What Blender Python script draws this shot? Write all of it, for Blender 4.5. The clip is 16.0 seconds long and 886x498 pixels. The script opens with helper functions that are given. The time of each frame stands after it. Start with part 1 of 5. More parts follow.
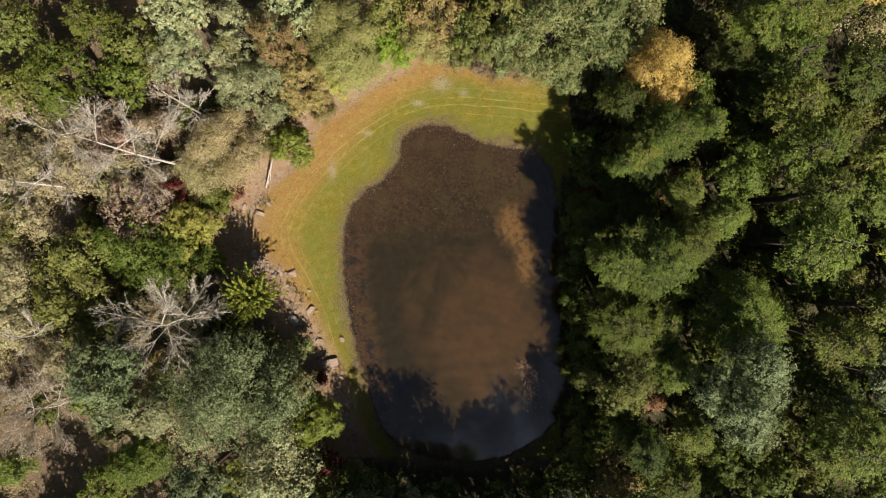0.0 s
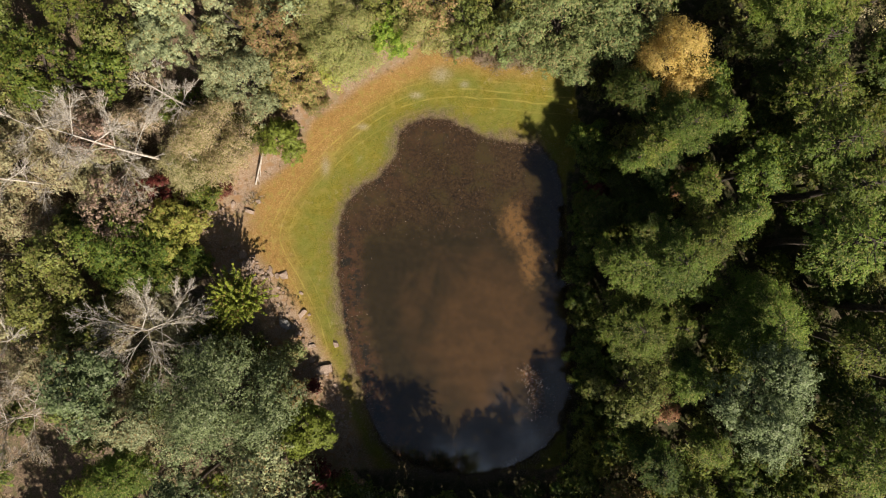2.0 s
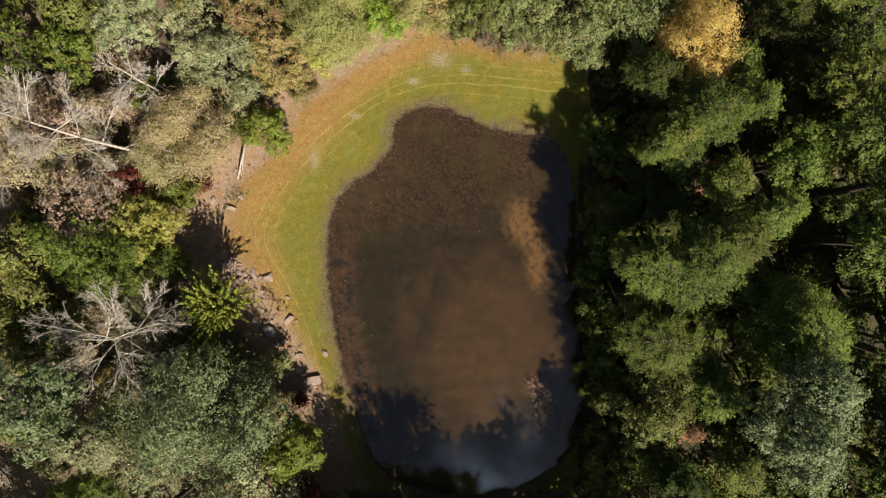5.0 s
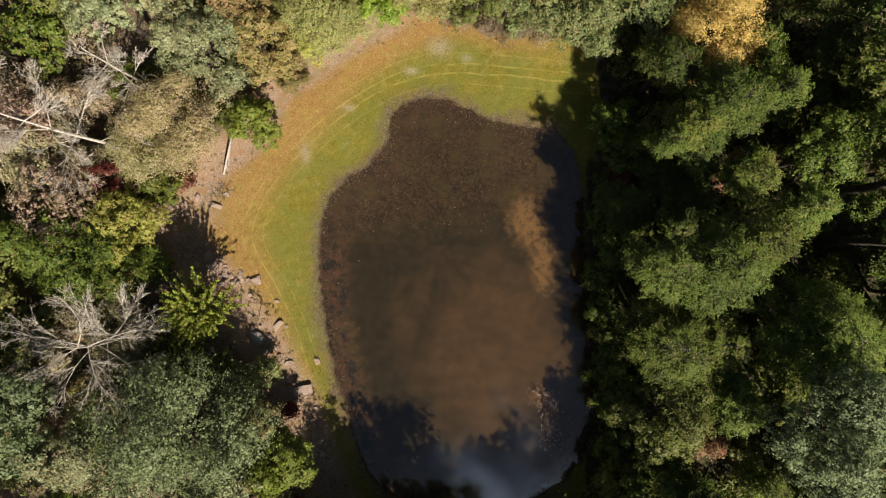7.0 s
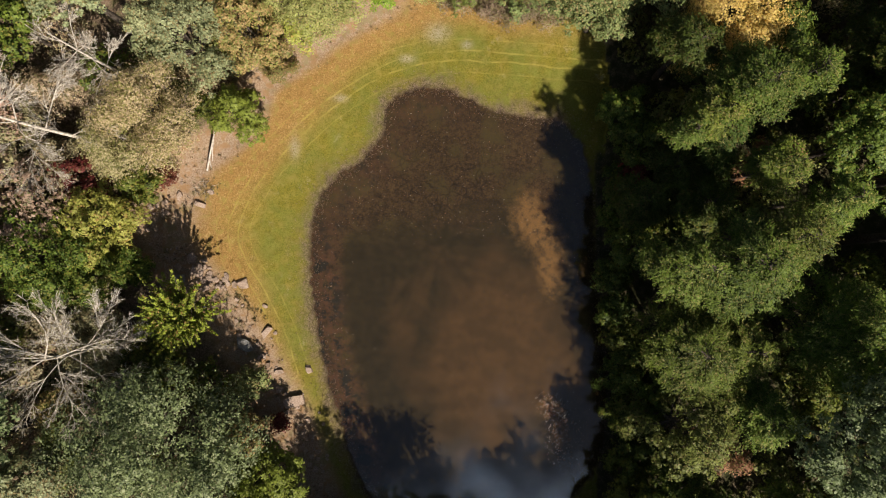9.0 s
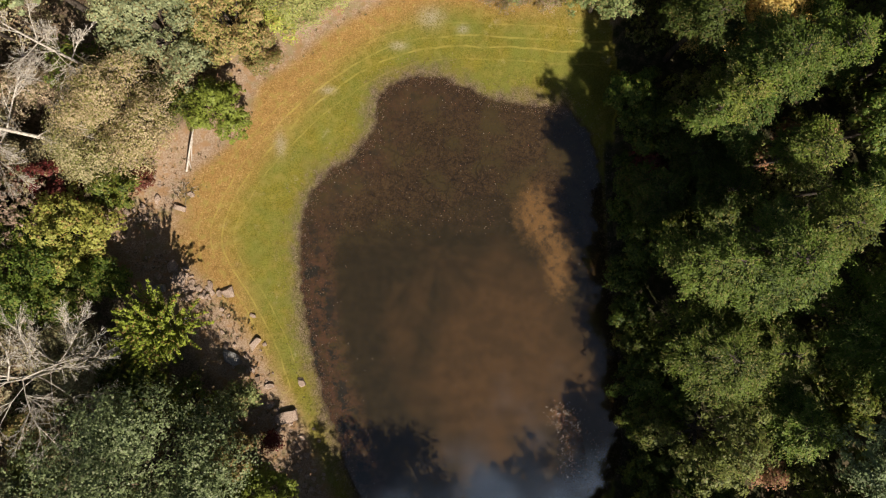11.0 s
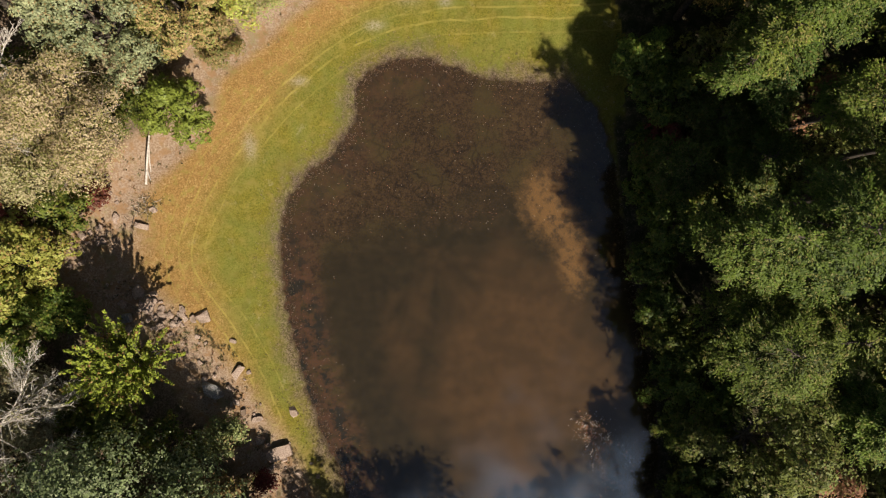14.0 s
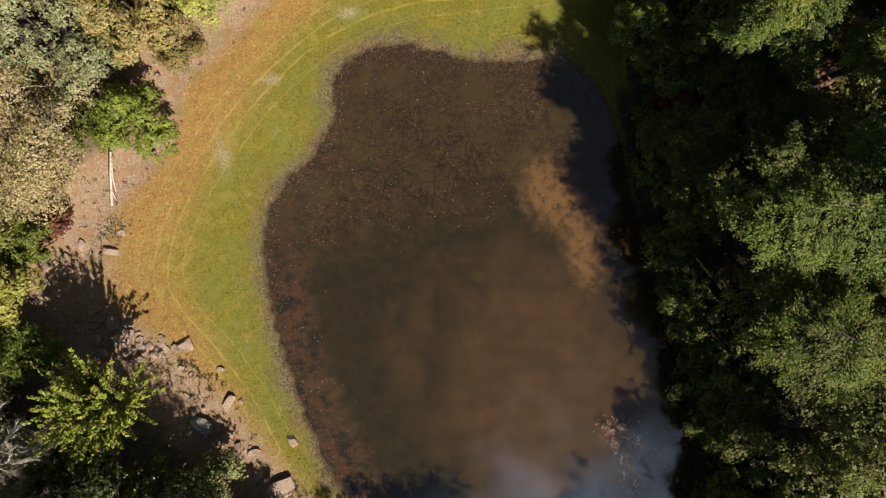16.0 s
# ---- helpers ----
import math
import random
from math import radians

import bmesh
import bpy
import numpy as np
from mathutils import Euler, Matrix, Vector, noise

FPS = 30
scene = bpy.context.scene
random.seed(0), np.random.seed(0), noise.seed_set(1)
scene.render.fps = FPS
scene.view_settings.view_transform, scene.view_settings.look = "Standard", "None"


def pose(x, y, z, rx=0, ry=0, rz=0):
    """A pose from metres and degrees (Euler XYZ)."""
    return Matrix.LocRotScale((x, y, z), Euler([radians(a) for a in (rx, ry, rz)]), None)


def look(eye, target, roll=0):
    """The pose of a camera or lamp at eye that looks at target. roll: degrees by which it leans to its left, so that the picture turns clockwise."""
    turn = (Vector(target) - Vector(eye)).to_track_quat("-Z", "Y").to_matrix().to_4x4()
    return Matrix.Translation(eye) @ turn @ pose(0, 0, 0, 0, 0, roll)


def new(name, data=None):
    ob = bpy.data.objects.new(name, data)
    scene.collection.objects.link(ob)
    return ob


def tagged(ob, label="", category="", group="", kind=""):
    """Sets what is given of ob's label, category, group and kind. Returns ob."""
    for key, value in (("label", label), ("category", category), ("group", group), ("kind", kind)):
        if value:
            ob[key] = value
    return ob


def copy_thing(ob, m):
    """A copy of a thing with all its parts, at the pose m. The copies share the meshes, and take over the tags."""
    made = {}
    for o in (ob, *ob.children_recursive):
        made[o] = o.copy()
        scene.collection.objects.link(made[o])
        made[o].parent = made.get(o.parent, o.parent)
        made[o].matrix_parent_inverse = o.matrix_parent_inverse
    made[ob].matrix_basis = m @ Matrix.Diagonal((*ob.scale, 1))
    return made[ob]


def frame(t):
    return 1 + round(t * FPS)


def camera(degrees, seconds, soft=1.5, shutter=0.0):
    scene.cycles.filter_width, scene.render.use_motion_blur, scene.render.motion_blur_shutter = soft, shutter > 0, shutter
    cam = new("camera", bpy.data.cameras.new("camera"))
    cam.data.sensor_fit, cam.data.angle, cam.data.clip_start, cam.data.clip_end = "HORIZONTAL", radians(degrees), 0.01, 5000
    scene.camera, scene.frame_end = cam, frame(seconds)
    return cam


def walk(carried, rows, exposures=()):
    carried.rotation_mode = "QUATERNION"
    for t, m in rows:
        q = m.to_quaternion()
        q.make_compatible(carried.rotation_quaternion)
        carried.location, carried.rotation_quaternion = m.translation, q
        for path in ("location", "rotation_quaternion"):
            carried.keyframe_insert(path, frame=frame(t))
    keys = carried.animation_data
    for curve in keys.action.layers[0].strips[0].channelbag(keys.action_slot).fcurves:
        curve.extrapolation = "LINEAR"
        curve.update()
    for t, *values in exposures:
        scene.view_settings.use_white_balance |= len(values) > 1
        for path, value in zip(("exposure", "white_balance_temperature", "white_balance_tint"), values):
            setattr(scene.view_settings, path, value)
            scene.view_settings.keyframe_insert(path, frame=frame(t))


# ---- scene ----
cam = camera(69.0, 16.0, soft=1.15)
METRES, EYE, TILT, LEAN, TURN = 28.1, 66.0, -90.0, 0.0, 0.0
ROWS = [
    (0.0, 0.0, 0.0, 0.0, -0.0, 0.0, 0.0),
    (0.5, 0.0022, 0.0289, -0.0006, 0.04, 0.04, -0.01),
    (1.0, 0.0036, 0.0605, -0.0012, 0.07, 0.06, -0.02),
    (1.5, 0.0038, 0.092, 0.0002, 0.07, 0.02, -0.02),
    (2.0, 0.0065, 0.1235, 0.0002, 0.13, 0.02, -0.03),
    (2.5, 0.0082, 0.1553, -0.0009, 0.17, 0.05, -0.03),
    (3.0, 0.0092, 0.187, -0.0023, 0.2, 0.09, -0.04),
    (3.5, 0.011, 0.2187, -0.0032, 0.23, 0.12, -0.05),
    (4.0, 0.0116, 0.2499, -0.0036, 0.24, 0.15, -0.06),
    (6.5, 0.0124, 0.4056, -0.0032, 0.26, 0.18, -0.09),
    (7.0, 0.0117, 0.4369, -0.0029, 0.22, 0.2, -0.08),
    (7.5, 0.0115, 0.468, -0.0013, 0.22, 0.16, -0.08),
    (8.0, 0.0123, 0.4995, -0.0008, 0.24, 0.15, -0.09),
    (8.5, 0.0125, 0.5306, -0.0008, 0.24, 0.15, -0.01),
    (9.0, 0.0128, 0.5622, -0.0009, 0.24, 0.15, 0.3),
    (11.5, 0.014, 0.7188, -0.0018, 0.27, 0.25, 2.16),
    (12.0, 0.0137, 0.75, -0.0018, 0.25, 0.27, 2.59),
    (12.5, 0.0142, 0.7813, -0.001, 0.26, 0.25, 3.04),
    (13.0, 0.0135, 0.8124, -0.0009, 0.21, 0.26, 3.73),
    (13.5, 0.0131, 0.8436, -0.0016, 0.19, 0.31, 4.86),
    (14.0, 0.0146, 0.8751, -0.0021, 0.22, 0.35, 6.02),
    (14.5, 0.0154, 0.9066, -0.0026, 0.23, 0.4, 7.16),
    (15.0, 0.0154, 0.9375, -0.0028, 0.22, 0.45, 8.3),
    (15.5, 0.0151, 0.9685, -0.003, 0.2, 0.5, 9.45),
    (16.0, 0.0147, 0.9994, -0.0034, 0.17, 0.54, 10.6),
]

walk(cam, [(t, pose(0, 0, EYE, TILT, LEAN, TURN) @ pose(METRES * x, METRES * y, METRES * z, 90 + pitch, roll, yaw)) for t, x, y, z, yaw, pitch, roll in ROWS], [(0.0, 0.33, 6850, 10), (16.0, 0.33, 6850, 10)])

# ---- sky and sun ----
SUN_ELEVATION, SUN_EAST = 45.0, 27.0
to_sun = Vector((math.sin(radians(SUN_EAST)) * math.cos(radians(SUN_ELEVATION)), -math.cos(radians(SUN_EAST)) * math.cos(radians(SUN_ELEVATION)), math.sin(radians(SUN_ELEVATION))))
sun = new("sun", bpy.data.lights.new("sun", "SUN"))
sun.data.energy, sun.data.angle, sun.data.color = 5.0, radians(0.53), (1.0, 0.94, 0.85)
sun.matrix_world = look(to_sun * 200, (0, 0, 0))

world = bpy.data.worlds.new("sky")
scene.world = world
world.use_nodes = True
wn, wl = world.node_tree.nodes, world.node_tree.links
wn.clear()
sky = wn.new("ShaderNodeTexSky")
sky.sky_type, sky.sun_disc = "NISHITA", False
sky.sun_elevation, sky.sun_rotation = radians(SUN_ELEVATION), radians(180 - SUN_EAST)
sky_light = wn.new("ShaderNodeBackground")
sky_light.inputs["Strength"].default_value = 0.03
wl.new(sky.outputs[0], sky_light.inputs["Color"])
# one bank of cloud low of the zenith, seen as it mirrors in the pond
way = wn.new("ShaderNodeTexCoord")
puff = wn.new("ShaderNodeTexNoise")
puff.inputs["Scale"].default_value, puff.inputs["Detail"].default_value, puff.inputs["Roughness"].default_value = 8.0, 6.0, 0.55
wl.new(way.outputs["Generated"], puff.inputs["Vector"])
parts = wn.new("ShaderNodeSeparateXYZ")
wl.new(way.outputs["Generated"], parts.inputs[0])


def sums(operation, a, b):
    node = wn.new("ShaderNodeMath")
    node.operation = operation
    for socket, value in zip(node.inputs, (a, b)):
        if isinstance(value, bpy.types.NodeSocket):
            wl.new(value, socket)
        else:
            socket.default_value = value
    return node.outputs[0]


east, south = sums("DIVIDE", parts.outputs[0], parts.outputs[2]), sums("DIVIDE", sums("MULTIPLY", parts.outputs[1], -1.0), parts.outputs[2])
sideways = sums("MULTIPLY", sums("ABSOLUTE", sums("SUBTRACT", east, 0.16), 0.0), 0.55)
depth_in = sums("SUBTRACT", sums("SUBTRACT", south, sideways), 0.245)
bank = sums("ADD", depth_in, sums("MULTIPLY", sums("SUBTRACT", puff.outputs["Fac"], 0.5), 0.55))
cover = wn.new("ShaderNodeMapRange")
cover.inputs["From Min"].default_value, cover.inputs["From Max"].default_value = -0.08, 0.22
cover.interpolation_type = "SMOOTHSTEP"
wl.new(sums("MINIMUM", bank, sums("MULTIPLY", sums("SUBTRACT", 0.62, south), 0.8)), cover.inputs["Value"])
cloud_light = wn.new("ShaderNodeBackground")
cloud_light.inputs["Color"].default_value, cloud_light.inputs["Strength"].default_value = (0.56, 0.72, 1.0, 1), 1.5
thick_part = wn.new("ShaderNodeMath")
thick_part.operation = "POWER"
thick_part.inputs[1].default_value = 1.7
wl.new(cover.outputs[0], thick_part.inputs[0])
both = wn.new("ShaderNodeMixShader")
wl.new(thick_part.outputs[0], both.inputs[0])
wl.new(sky_light.outputs[0], both.inputs[1])
wl.new(cloud_light.outputs[0], both.inputs[2])
wl.new(both.outputs[0], wn.new("ShaderNodeOutputWorld").inputs["Surface"])


# ---- materials ----
class Nodes:
    """A short way to write a node material."""

    def __init__(self, name):
        self.material = bpy.data.materials.new(name)
        self.material.use_nodes = True
        self.tree = self.material.node_tree
        self.tree.nodes.clear()

    def add(self, kind, **values):
        node = self.tree.nodes.new(kind)
        for key, value in values.items():
            if isinstance(value, bpy.types.NodeSocket):
                self.tree.links.new(value, node.inputs[key.replace("_", " ")])
            else:
                node.inputs[key.replace("_", " ")].default_value = value
        return node

    def attribute(self, name):
        node = self.add("ShaderNodeAttribute")
        node.attribute_name = name
        return node.outputs["Fac"]

    def place(self):
        return self.add("ShaderNodeNewGeometry").outputs["Position"]

    def noise(self, scale, detail=4.0, rough=0.55, vector=None):
        node = self.add("ShaderNodeTexNoise", Scale=scale, Detail=detail, Roughness=rough)
        self.tree.links.new(vector or self.place(), node.inputs["Vector"])
        return node.outputs["Fac"]

    def ramp(self, value, low, high, out_low=0.0, out_high=1.0):
        node = self.add("ShaderNodeMapRange", Value=value)
        node.interpolation_type = "SMOOTHSTEP"
        for key, number in (("From Min", low), ("From Max", high), ("To Min", out_low), ("To Max", out_high)):
            node.inputs[key].default_value = number
        return node.outputs[0]

    def calc(self, operation, a, b):
        node = self.add("ShaderNodeMath")
        node.operation = operation
        for socket, value in zip(node.inputs, (a, b)):
            if isinstance(value, bpy.types.NodeSocket):
                self.tree.links.new(value, socket)
            else:
                socket.default_value = value
        return node.outputs[0]

    def mix(self, fac, a, b):
        node = self.add("ShaderNodeMix")
        node.data_type = "RGBA"
        for socket, value in zip((node.inputs[0], node.inputs[6], node.inputs[7]), (fac, a, b)):
            if isinstance(value, bpy.types.NodeSocket):
                self.tree.links.new(value, socket)
            else:
                socket.default_value = (*value, 1) if isinstance(value, tuple) else value
        return node.outputs[2]

    def bump(self, height, strength, distance):
        return self.add("ShaderNodeBump", Height=height, Strength=strength, Distance=distance).outputs[0]

    def done(self, shader):
        self.tree.links.new(shader, self.add("ShaderNodeOutputMaterial").inputs["Surface"])
        return self.material

    def surface(self, colour, rough=0.8, normal=None, specular=0.3):
        node = self.add("ShaderNodeBsdfPrincipled", Roughness=rough)
        node.inputs["Specular IOR Level"].default_value = specular
        if isinstance(colour, tuple):
            node.inputs["Base Color"].default_value = (*colour, 1)
        else:
            self.tree.links.new(colour, node.inputs["Base Color"])
        if normal is not None:
            self.tree.links.new(normal, node.inputs["Normal"])
        return node.outputs[0]


def leaf_material(name, dark, light, odd, odd_share=0.08, through_share=0.18, rough=0.55, tufts=0.45):
    """Leaves: every leaf takes a shade between dark and light, a few the odd colour; trees differ a little from each other."""
    n = Nodes(name)
    island = n.add("ShaderNodeNewGeometry").outputs["Random Per Island"]
    tree_random = n.add("ShaderNodeObjectInfo").outputs["Random"]
    patch = n.noise(0.55, 2.0)
    sprig = n.ramp(n.noise(2.6, 1.0), 0.4, 0.6)
    shade = n.calc("ADD", n.calc("MULTIPLY", n.calc("SUBTRACT", island, 0.1), 0.55), n.calc("ADD", n.calc("MULTIPLY", n.ramp(patch, 0.35, 0.65), 0.6 - tufts), n.calc("MULTIPLY", sprig, tufts)))
    colour = n.mix(shade, dark, light)
    colour = n.mix(n.ramp(n.calc("ADD", island, n.calc("MULTIPLY", n.noise(0.9, 2.0), 0.7)), 1.25 - odd_share, 1.3 - odd_share), colour, odd)
    tone = n.add("ShaderNodeHueSaturation", Color=colour)
    n.tree.links.new(n.ramp(tree_random, 0, 1, 0.485, 0.515), tone.inputs["Hue"])
    n.tree.links.new(n.ramp(n.calc("FRACT", n.calc("MULTIPLY", tree_random, 7.3), 0), 0, 1, 0.82, 1.18), tone.inputs["Value"])
    front = n.surface(tone.outputs[0], rough, specular=0.28)
    back = n.add("ShaderNodeBsdfTranslucent", Color=tone.outputs[0]).outputs[0]
    return n.done(join_shaders(n, through_share, front, back))


def join_shaders(n, fac, a, b):
    node = n.tree.nodes.new("ShaderNodeMixShader")
    for socket, value in zip(node.inputs, (fac, a, b)):
        if isinstance(value, bpy.types.NodeSocket):
            n.tree.links.new(value, socket)
        else:
            socket.default_value = value
    return node.outputs[0]


def bark_material(name, dark, light):
    n = Nodes(name)
    stripes = n.noise(6.0, 6.0, 0.65)
    colour = n.mix(n.ramp(stripes, 0.35, 0.65), dark, light)
    return n.done(n.surface(colour, 0.85, n.bump(stripes, 0.5, 0.03)))


def stone_material(name, dark, light, stain):
    n = Nodes(name)
    large, fine = n.noise(1.3, 5.0), n.noise(14.0, 5.0, 0.65)
    colour = n.mix(n.ramp(fine, 0.3, 0.7), dark, light)
    colour = n.mix(n.ramp(large, 0.52, 0.7), colour, stain)
    return n.done(n.surface(colour, 0.85, n.bump(fine, 0.6, 0.04)))


LEAVES = {
    "oak": leaf_material("grey_green_oak_leaves", (0.115, 0.14, 0.06), (0.5, 0.54, 0.285), (0.3, 0.24, 0.1)),
    "oakgreen": leaf_material("soft_green_oak_leaves", (0.06, 0.085, 0.025), (0.31, 0.365, 0.135), (0.3, 0.24, 0.1)),
    "oakdark": leaf_material("deep_green_oak_leaves", (0.045, 0.065, 0.024), (0.275, 0.325, 0.14), (0.27, 0.29, 0.16)),
    "rust": leaf_material("rust_brown_oak_leaves", (0.23, 0.15, 0.058), (0.52, 0.36, 0.165), (0.22, 0.22, 0.06), 0.3),
    "olive": leaf_material("olive_green_leaves", (0.062, 0.075, 0.017), (0.285, 0.315, 0.075), (0.2, 0.17, 0.06), 0.1),
    "pine": leaf_material("yellow_green_feathery_needles", (0.033, 0.05, 0.01), (0.218, 0.282, 0.038), (0.26, 0.23, 0.07), 0.08, 0.2, 0.6, 0.26),
    "pinedark": leaf_material("dark_feathery_needles", (0.03, 0.05, 0.01), (0.13, 0.18, 0.026), (0.16, 0.14, 0.04), 0.08, 0.2, 0.6, 0.25),
    "green": leaf_material("mid_green_leaves", (0.03, 0.052, 0.008), (0.18, 0.23, 0.035), (0.2, 0.18, 0.04), 0.08),
    "bright": leaf_material("bright_green_leaves", (0.12, 0.14, 0.018), (0.36, 0.39, 0.065), (0.2, 0.2, 0.04), 0.06),
    "soft": leaf_material("soft_yellow_green_leaves", (0.16, 0.175, 0.05), (0.42, 0.43, 0.15), (0.36, 0.3, 0.12), 0.1, 0.2, 0.6, 0.2),
    "vivid": leaf_material("vivid_green_leaves", (0.08, 0.15, 0.015), (0.26, 0.38, 0.045), (0.3, 0.34, 0.06), 0.08),
    "dryweed": leaf_material("dry_pinkish_weeds", (0.18, 0.13, 0.08), (0.42, 0.32, 0.21), (0.22, 0.2, 0.08), 0.2),
    "shoots": leaf_material("fresh_green_shoot_leaves", (0.1, 0.15, 0.016), (0.34, 0.42, 0.06), (0.3, 0.2, 0.06), 0.03),
    "lime": leaf_material("yellow_green_leaves", (0.2, 0.225, 0.035), (0.52, 0.55, 0.13), (0.4, 0.3, 0.08), 0.05),
    "yellow": leaf_material("golden_yellow_leaves", (0.44, 0.32, 0.07), (0.74, 0.57, 0.19), (0.5, 0.33, 0.12), 0.08, 0.25, 0.55, 0.2),
    "tan": leaf_material("tan_dry_leaves", (0.34, 0.26, 0.135), (0.66, 0.54, 0.32), (0.24, 0.23, 0.07), 0.3, 0.18, 0.6, 0.22),
    "pink": leaf_material("pinkish_brown_leaves", (0.3, 0.2, 0.13), (0.6, 0.45, 0.33), (0.14, 0.13, 0.05), 0.15),
    "red": leaf_material("dark_red_leaves", (0.075, 0.016, 0.012), (0.2, 0.055, 0.038), (0.14, 0.06, 0.03), 0.15),
    "russet": leaf_material("russet_red_brown_leaves", (0.15, 0.065, 0.035), (0.36, 0.18, 0.1), (0.25, 0.2, 0.07), 0.15),
    "pale": leaf_material("pale_olive_sparse_leaves", (0.29, 0.25, 0.12), (0.63, 0.57, 0.34), (0.34, 0.24, 0.14), 0.15, 0.18, 0.6, 0.28),
}
BARK = bark_material("grey_brown_bark", (0.045, 0.034, 0.026), (0.13, 0.105, 0.085))
DEAD = bark_material("bleached_dead_wood", (0.4, 0.345, 0.29), (0.72, 0.65, 0.56))
TWIG = bark_material("pale_tan_twigs", (0.3, 0.23, 0.17), (0.55, 0.45, 0.36))
SNAG = bark_material("weathered_grey_wood", (0.38, 0.32, 0.27), (0.68, 0.6, 0.52))
STONE = stone_material("weathered_tan_stone", (0.24, 0.165, 0.125), (0.5, 0.38, 0.3), (0.2, 0.14, 0.1))
STONE_GREY = stone_material("weathered_grey_stone", (0.15, 0.14, 0.13), (0.36, 0.35, 0.34), (0.2, 0.16, 0.12))


def ground_material():
    """Bed of the pond, muddy shore, mown grass, dry orange grass, bare clay and leaf litter with painted tree shade, by
    the masks on the mesh.
    """
    n = Nodes("pond_clearing_ground")
    fine, mid, large = n.noise(9.0, 6.0, 0.68), n.noise(1.7, 5.0, 0.6), n.noise(0.35, 4.0, 0.55)
    speck = n.noise(26.0, 3.0, 0.6)

    def rough_mask(name, width=0.5):
        wobble = n.calc("MULTIPLY", n.calc("SUBTRACT", n.calc("ADD", n.calc("MULTIPLY", mid, 0.6), n.calc("MULTIPLY", fine, 0.4)), 0.5), 1.3)
        return n.ramp(n.calc("ADD", n.attribute(name), wobble), 0.5 - width / 2, 0.5 + width / 2)

    green = n.mix(n.ramp(fine, 0.3, 0.7), (0.12, 0.105, 0.012), (0.255, 0.215, 0.032))
    green = n.mix(n.ramp(mid, 0.5, 0.75), green, (0.29, 0.225, 0.045))
    green = n.mix(n.calc("MULTIPLY", n.ramp(large, 0.42, 0.62), n.ramp(fine, 0.3, 0.65, 0.3, 0.9)), green, (0.16, 0.18, 0.035))
    green = n.mix(n.calc("MULTIPLY", n.ramp(n.noise(0.8, 5.0, 0.7), 0.58, 0.75), n.ramp(fine, 0.35, 0.6)), green, (0.34, 0.29, 0.16))
    orange = n.mix(n.ramp(fine, 0.3, 0.7), (0.22, 0.115, 0.035), (0.4, 0.235, 0.085))
    orange = n.mix(n.calc("MULTIPLY", n.ramp(mid, 0.48, 0.68), 0.8), orange, (0.29, 0.23, 0.055))
    lush = n.mix(n.ramp(fine, 0.3, 0.7), (0.1, 0.11, 0.018), (0.21, 0.205, 0.04))
    green = n.mix(n.calc("MULTIPLY", rough_mask("lush", 1.2), n.ramp(n.noise(0.6, 4.0, 0.6), 0.38, 0.62, 0.1, 0.65)), green, lush)
    lawn = n.mix(rough_mask("dry", 1.3), green, orange)
    fleck = n.add("ShaderNodeSeparateColor", Color=n.add("ShaderNodeTexVoronoi", Scale=6.0, Vector=n.place()).outputs["Color"]).outputs[1]
    lawn = n.mix(n.calc("MULTIPLY", n.calc("MULTIPLY", n.ramp(fleck, 0.72, 0.9), n.ramp(fine, 0.45, 0.6)), n.calc("MULTIPLY", n.attribute("dry"), 0.55)), lawn, (0.48, 0.32, 0.13))
    lawn = n.mix(n.calc("MULTIPLY", n.ramp(speck, 0.56, 0.7), 0.35), lawn, (0.12, 0.085, 0.03))
    wander = n.calc("ADD", n.attribute("track_gap"), n.calc("MULTIPLY", n.calc("SUBTRACT", n.noise(0.5, 2.0), 0.5), 0.35))
    for gap, narrow, strong in ((0.36, 0.09, 0.5), (1.25, 0.07, 0.33)):
        rut = n.ramp(n.calc("ABSOLUTE", n.calc("SUBTRACT", wander, gap), 0), narrow, narrow * 0.4)
        lawn = n.mix(n.calc("MULTIPLY", rut, n.ramp(n.noise(0.6 + gap, 3.0), 0.36, 0.62, 0.1, strong)), lawn, (0.4, 0.32, 0.08))
    lawn = n.mix(n.calc("MULTIPLY", n.attribute("bald"), n.ramp(fine, 0.3, 0.6)), lawn, (0.4, 0.34, 0.26))
    clay = n.mix(n.ramp(fine, 0.3, 0.7), (0.23, 0.145, 0.09), (0.43, 0.32, 0.23))
    clay = n.mix(n.ramp(mid, 0.46, 0.66), clay, (0.32, 0.19, 0.1))
    clay = n.mix(n.calc("MULTIPLY", n.ramp(n.noise(0.7, 5.0, 0.65), 0.5, 0.64), n.ramp(fine, 0.35, 0.6, 0.1, 0.7)), clay, (0.2, 0.18, 0.07))
    litter = n.mix(n.ramp(fine, 0.3, 0.7), (0.06, 0.043, 0.03), (0.32, 0.225, 0.155))
    litter = n.mix(n.ramp(mid, 0.45, 0.7), litter, (0.12, 0.11, 0.05))
    # shade of the eastern and southern trees, painted dark into the litter
    litter = n.mix(n.calc("MULTIPLY", n.attribute("tree_shade"), n.ramp(mid, 0.3, 0.6, 0.5, 0.95)), litter, (0.035, 0.04, 0.014))
    crumbs = n.add("ShaderNodeTexVoronoi", Scale=15.0, Vector=n.place()).outputs["Color"]
    crumb = n.add("ShaderNodeSeparateColor", Color=crumbs).outputs[0]
    shore = n.mix(n.ramp(n.calc("ADD", n.calc("MULTIPLY", fine, 0.5), n.calc("MULTIPLY", crumb, 0.5)), 0.3, 0.75), (0.065, 0.043, 0.03), (0.25, 0.18, 0.128))
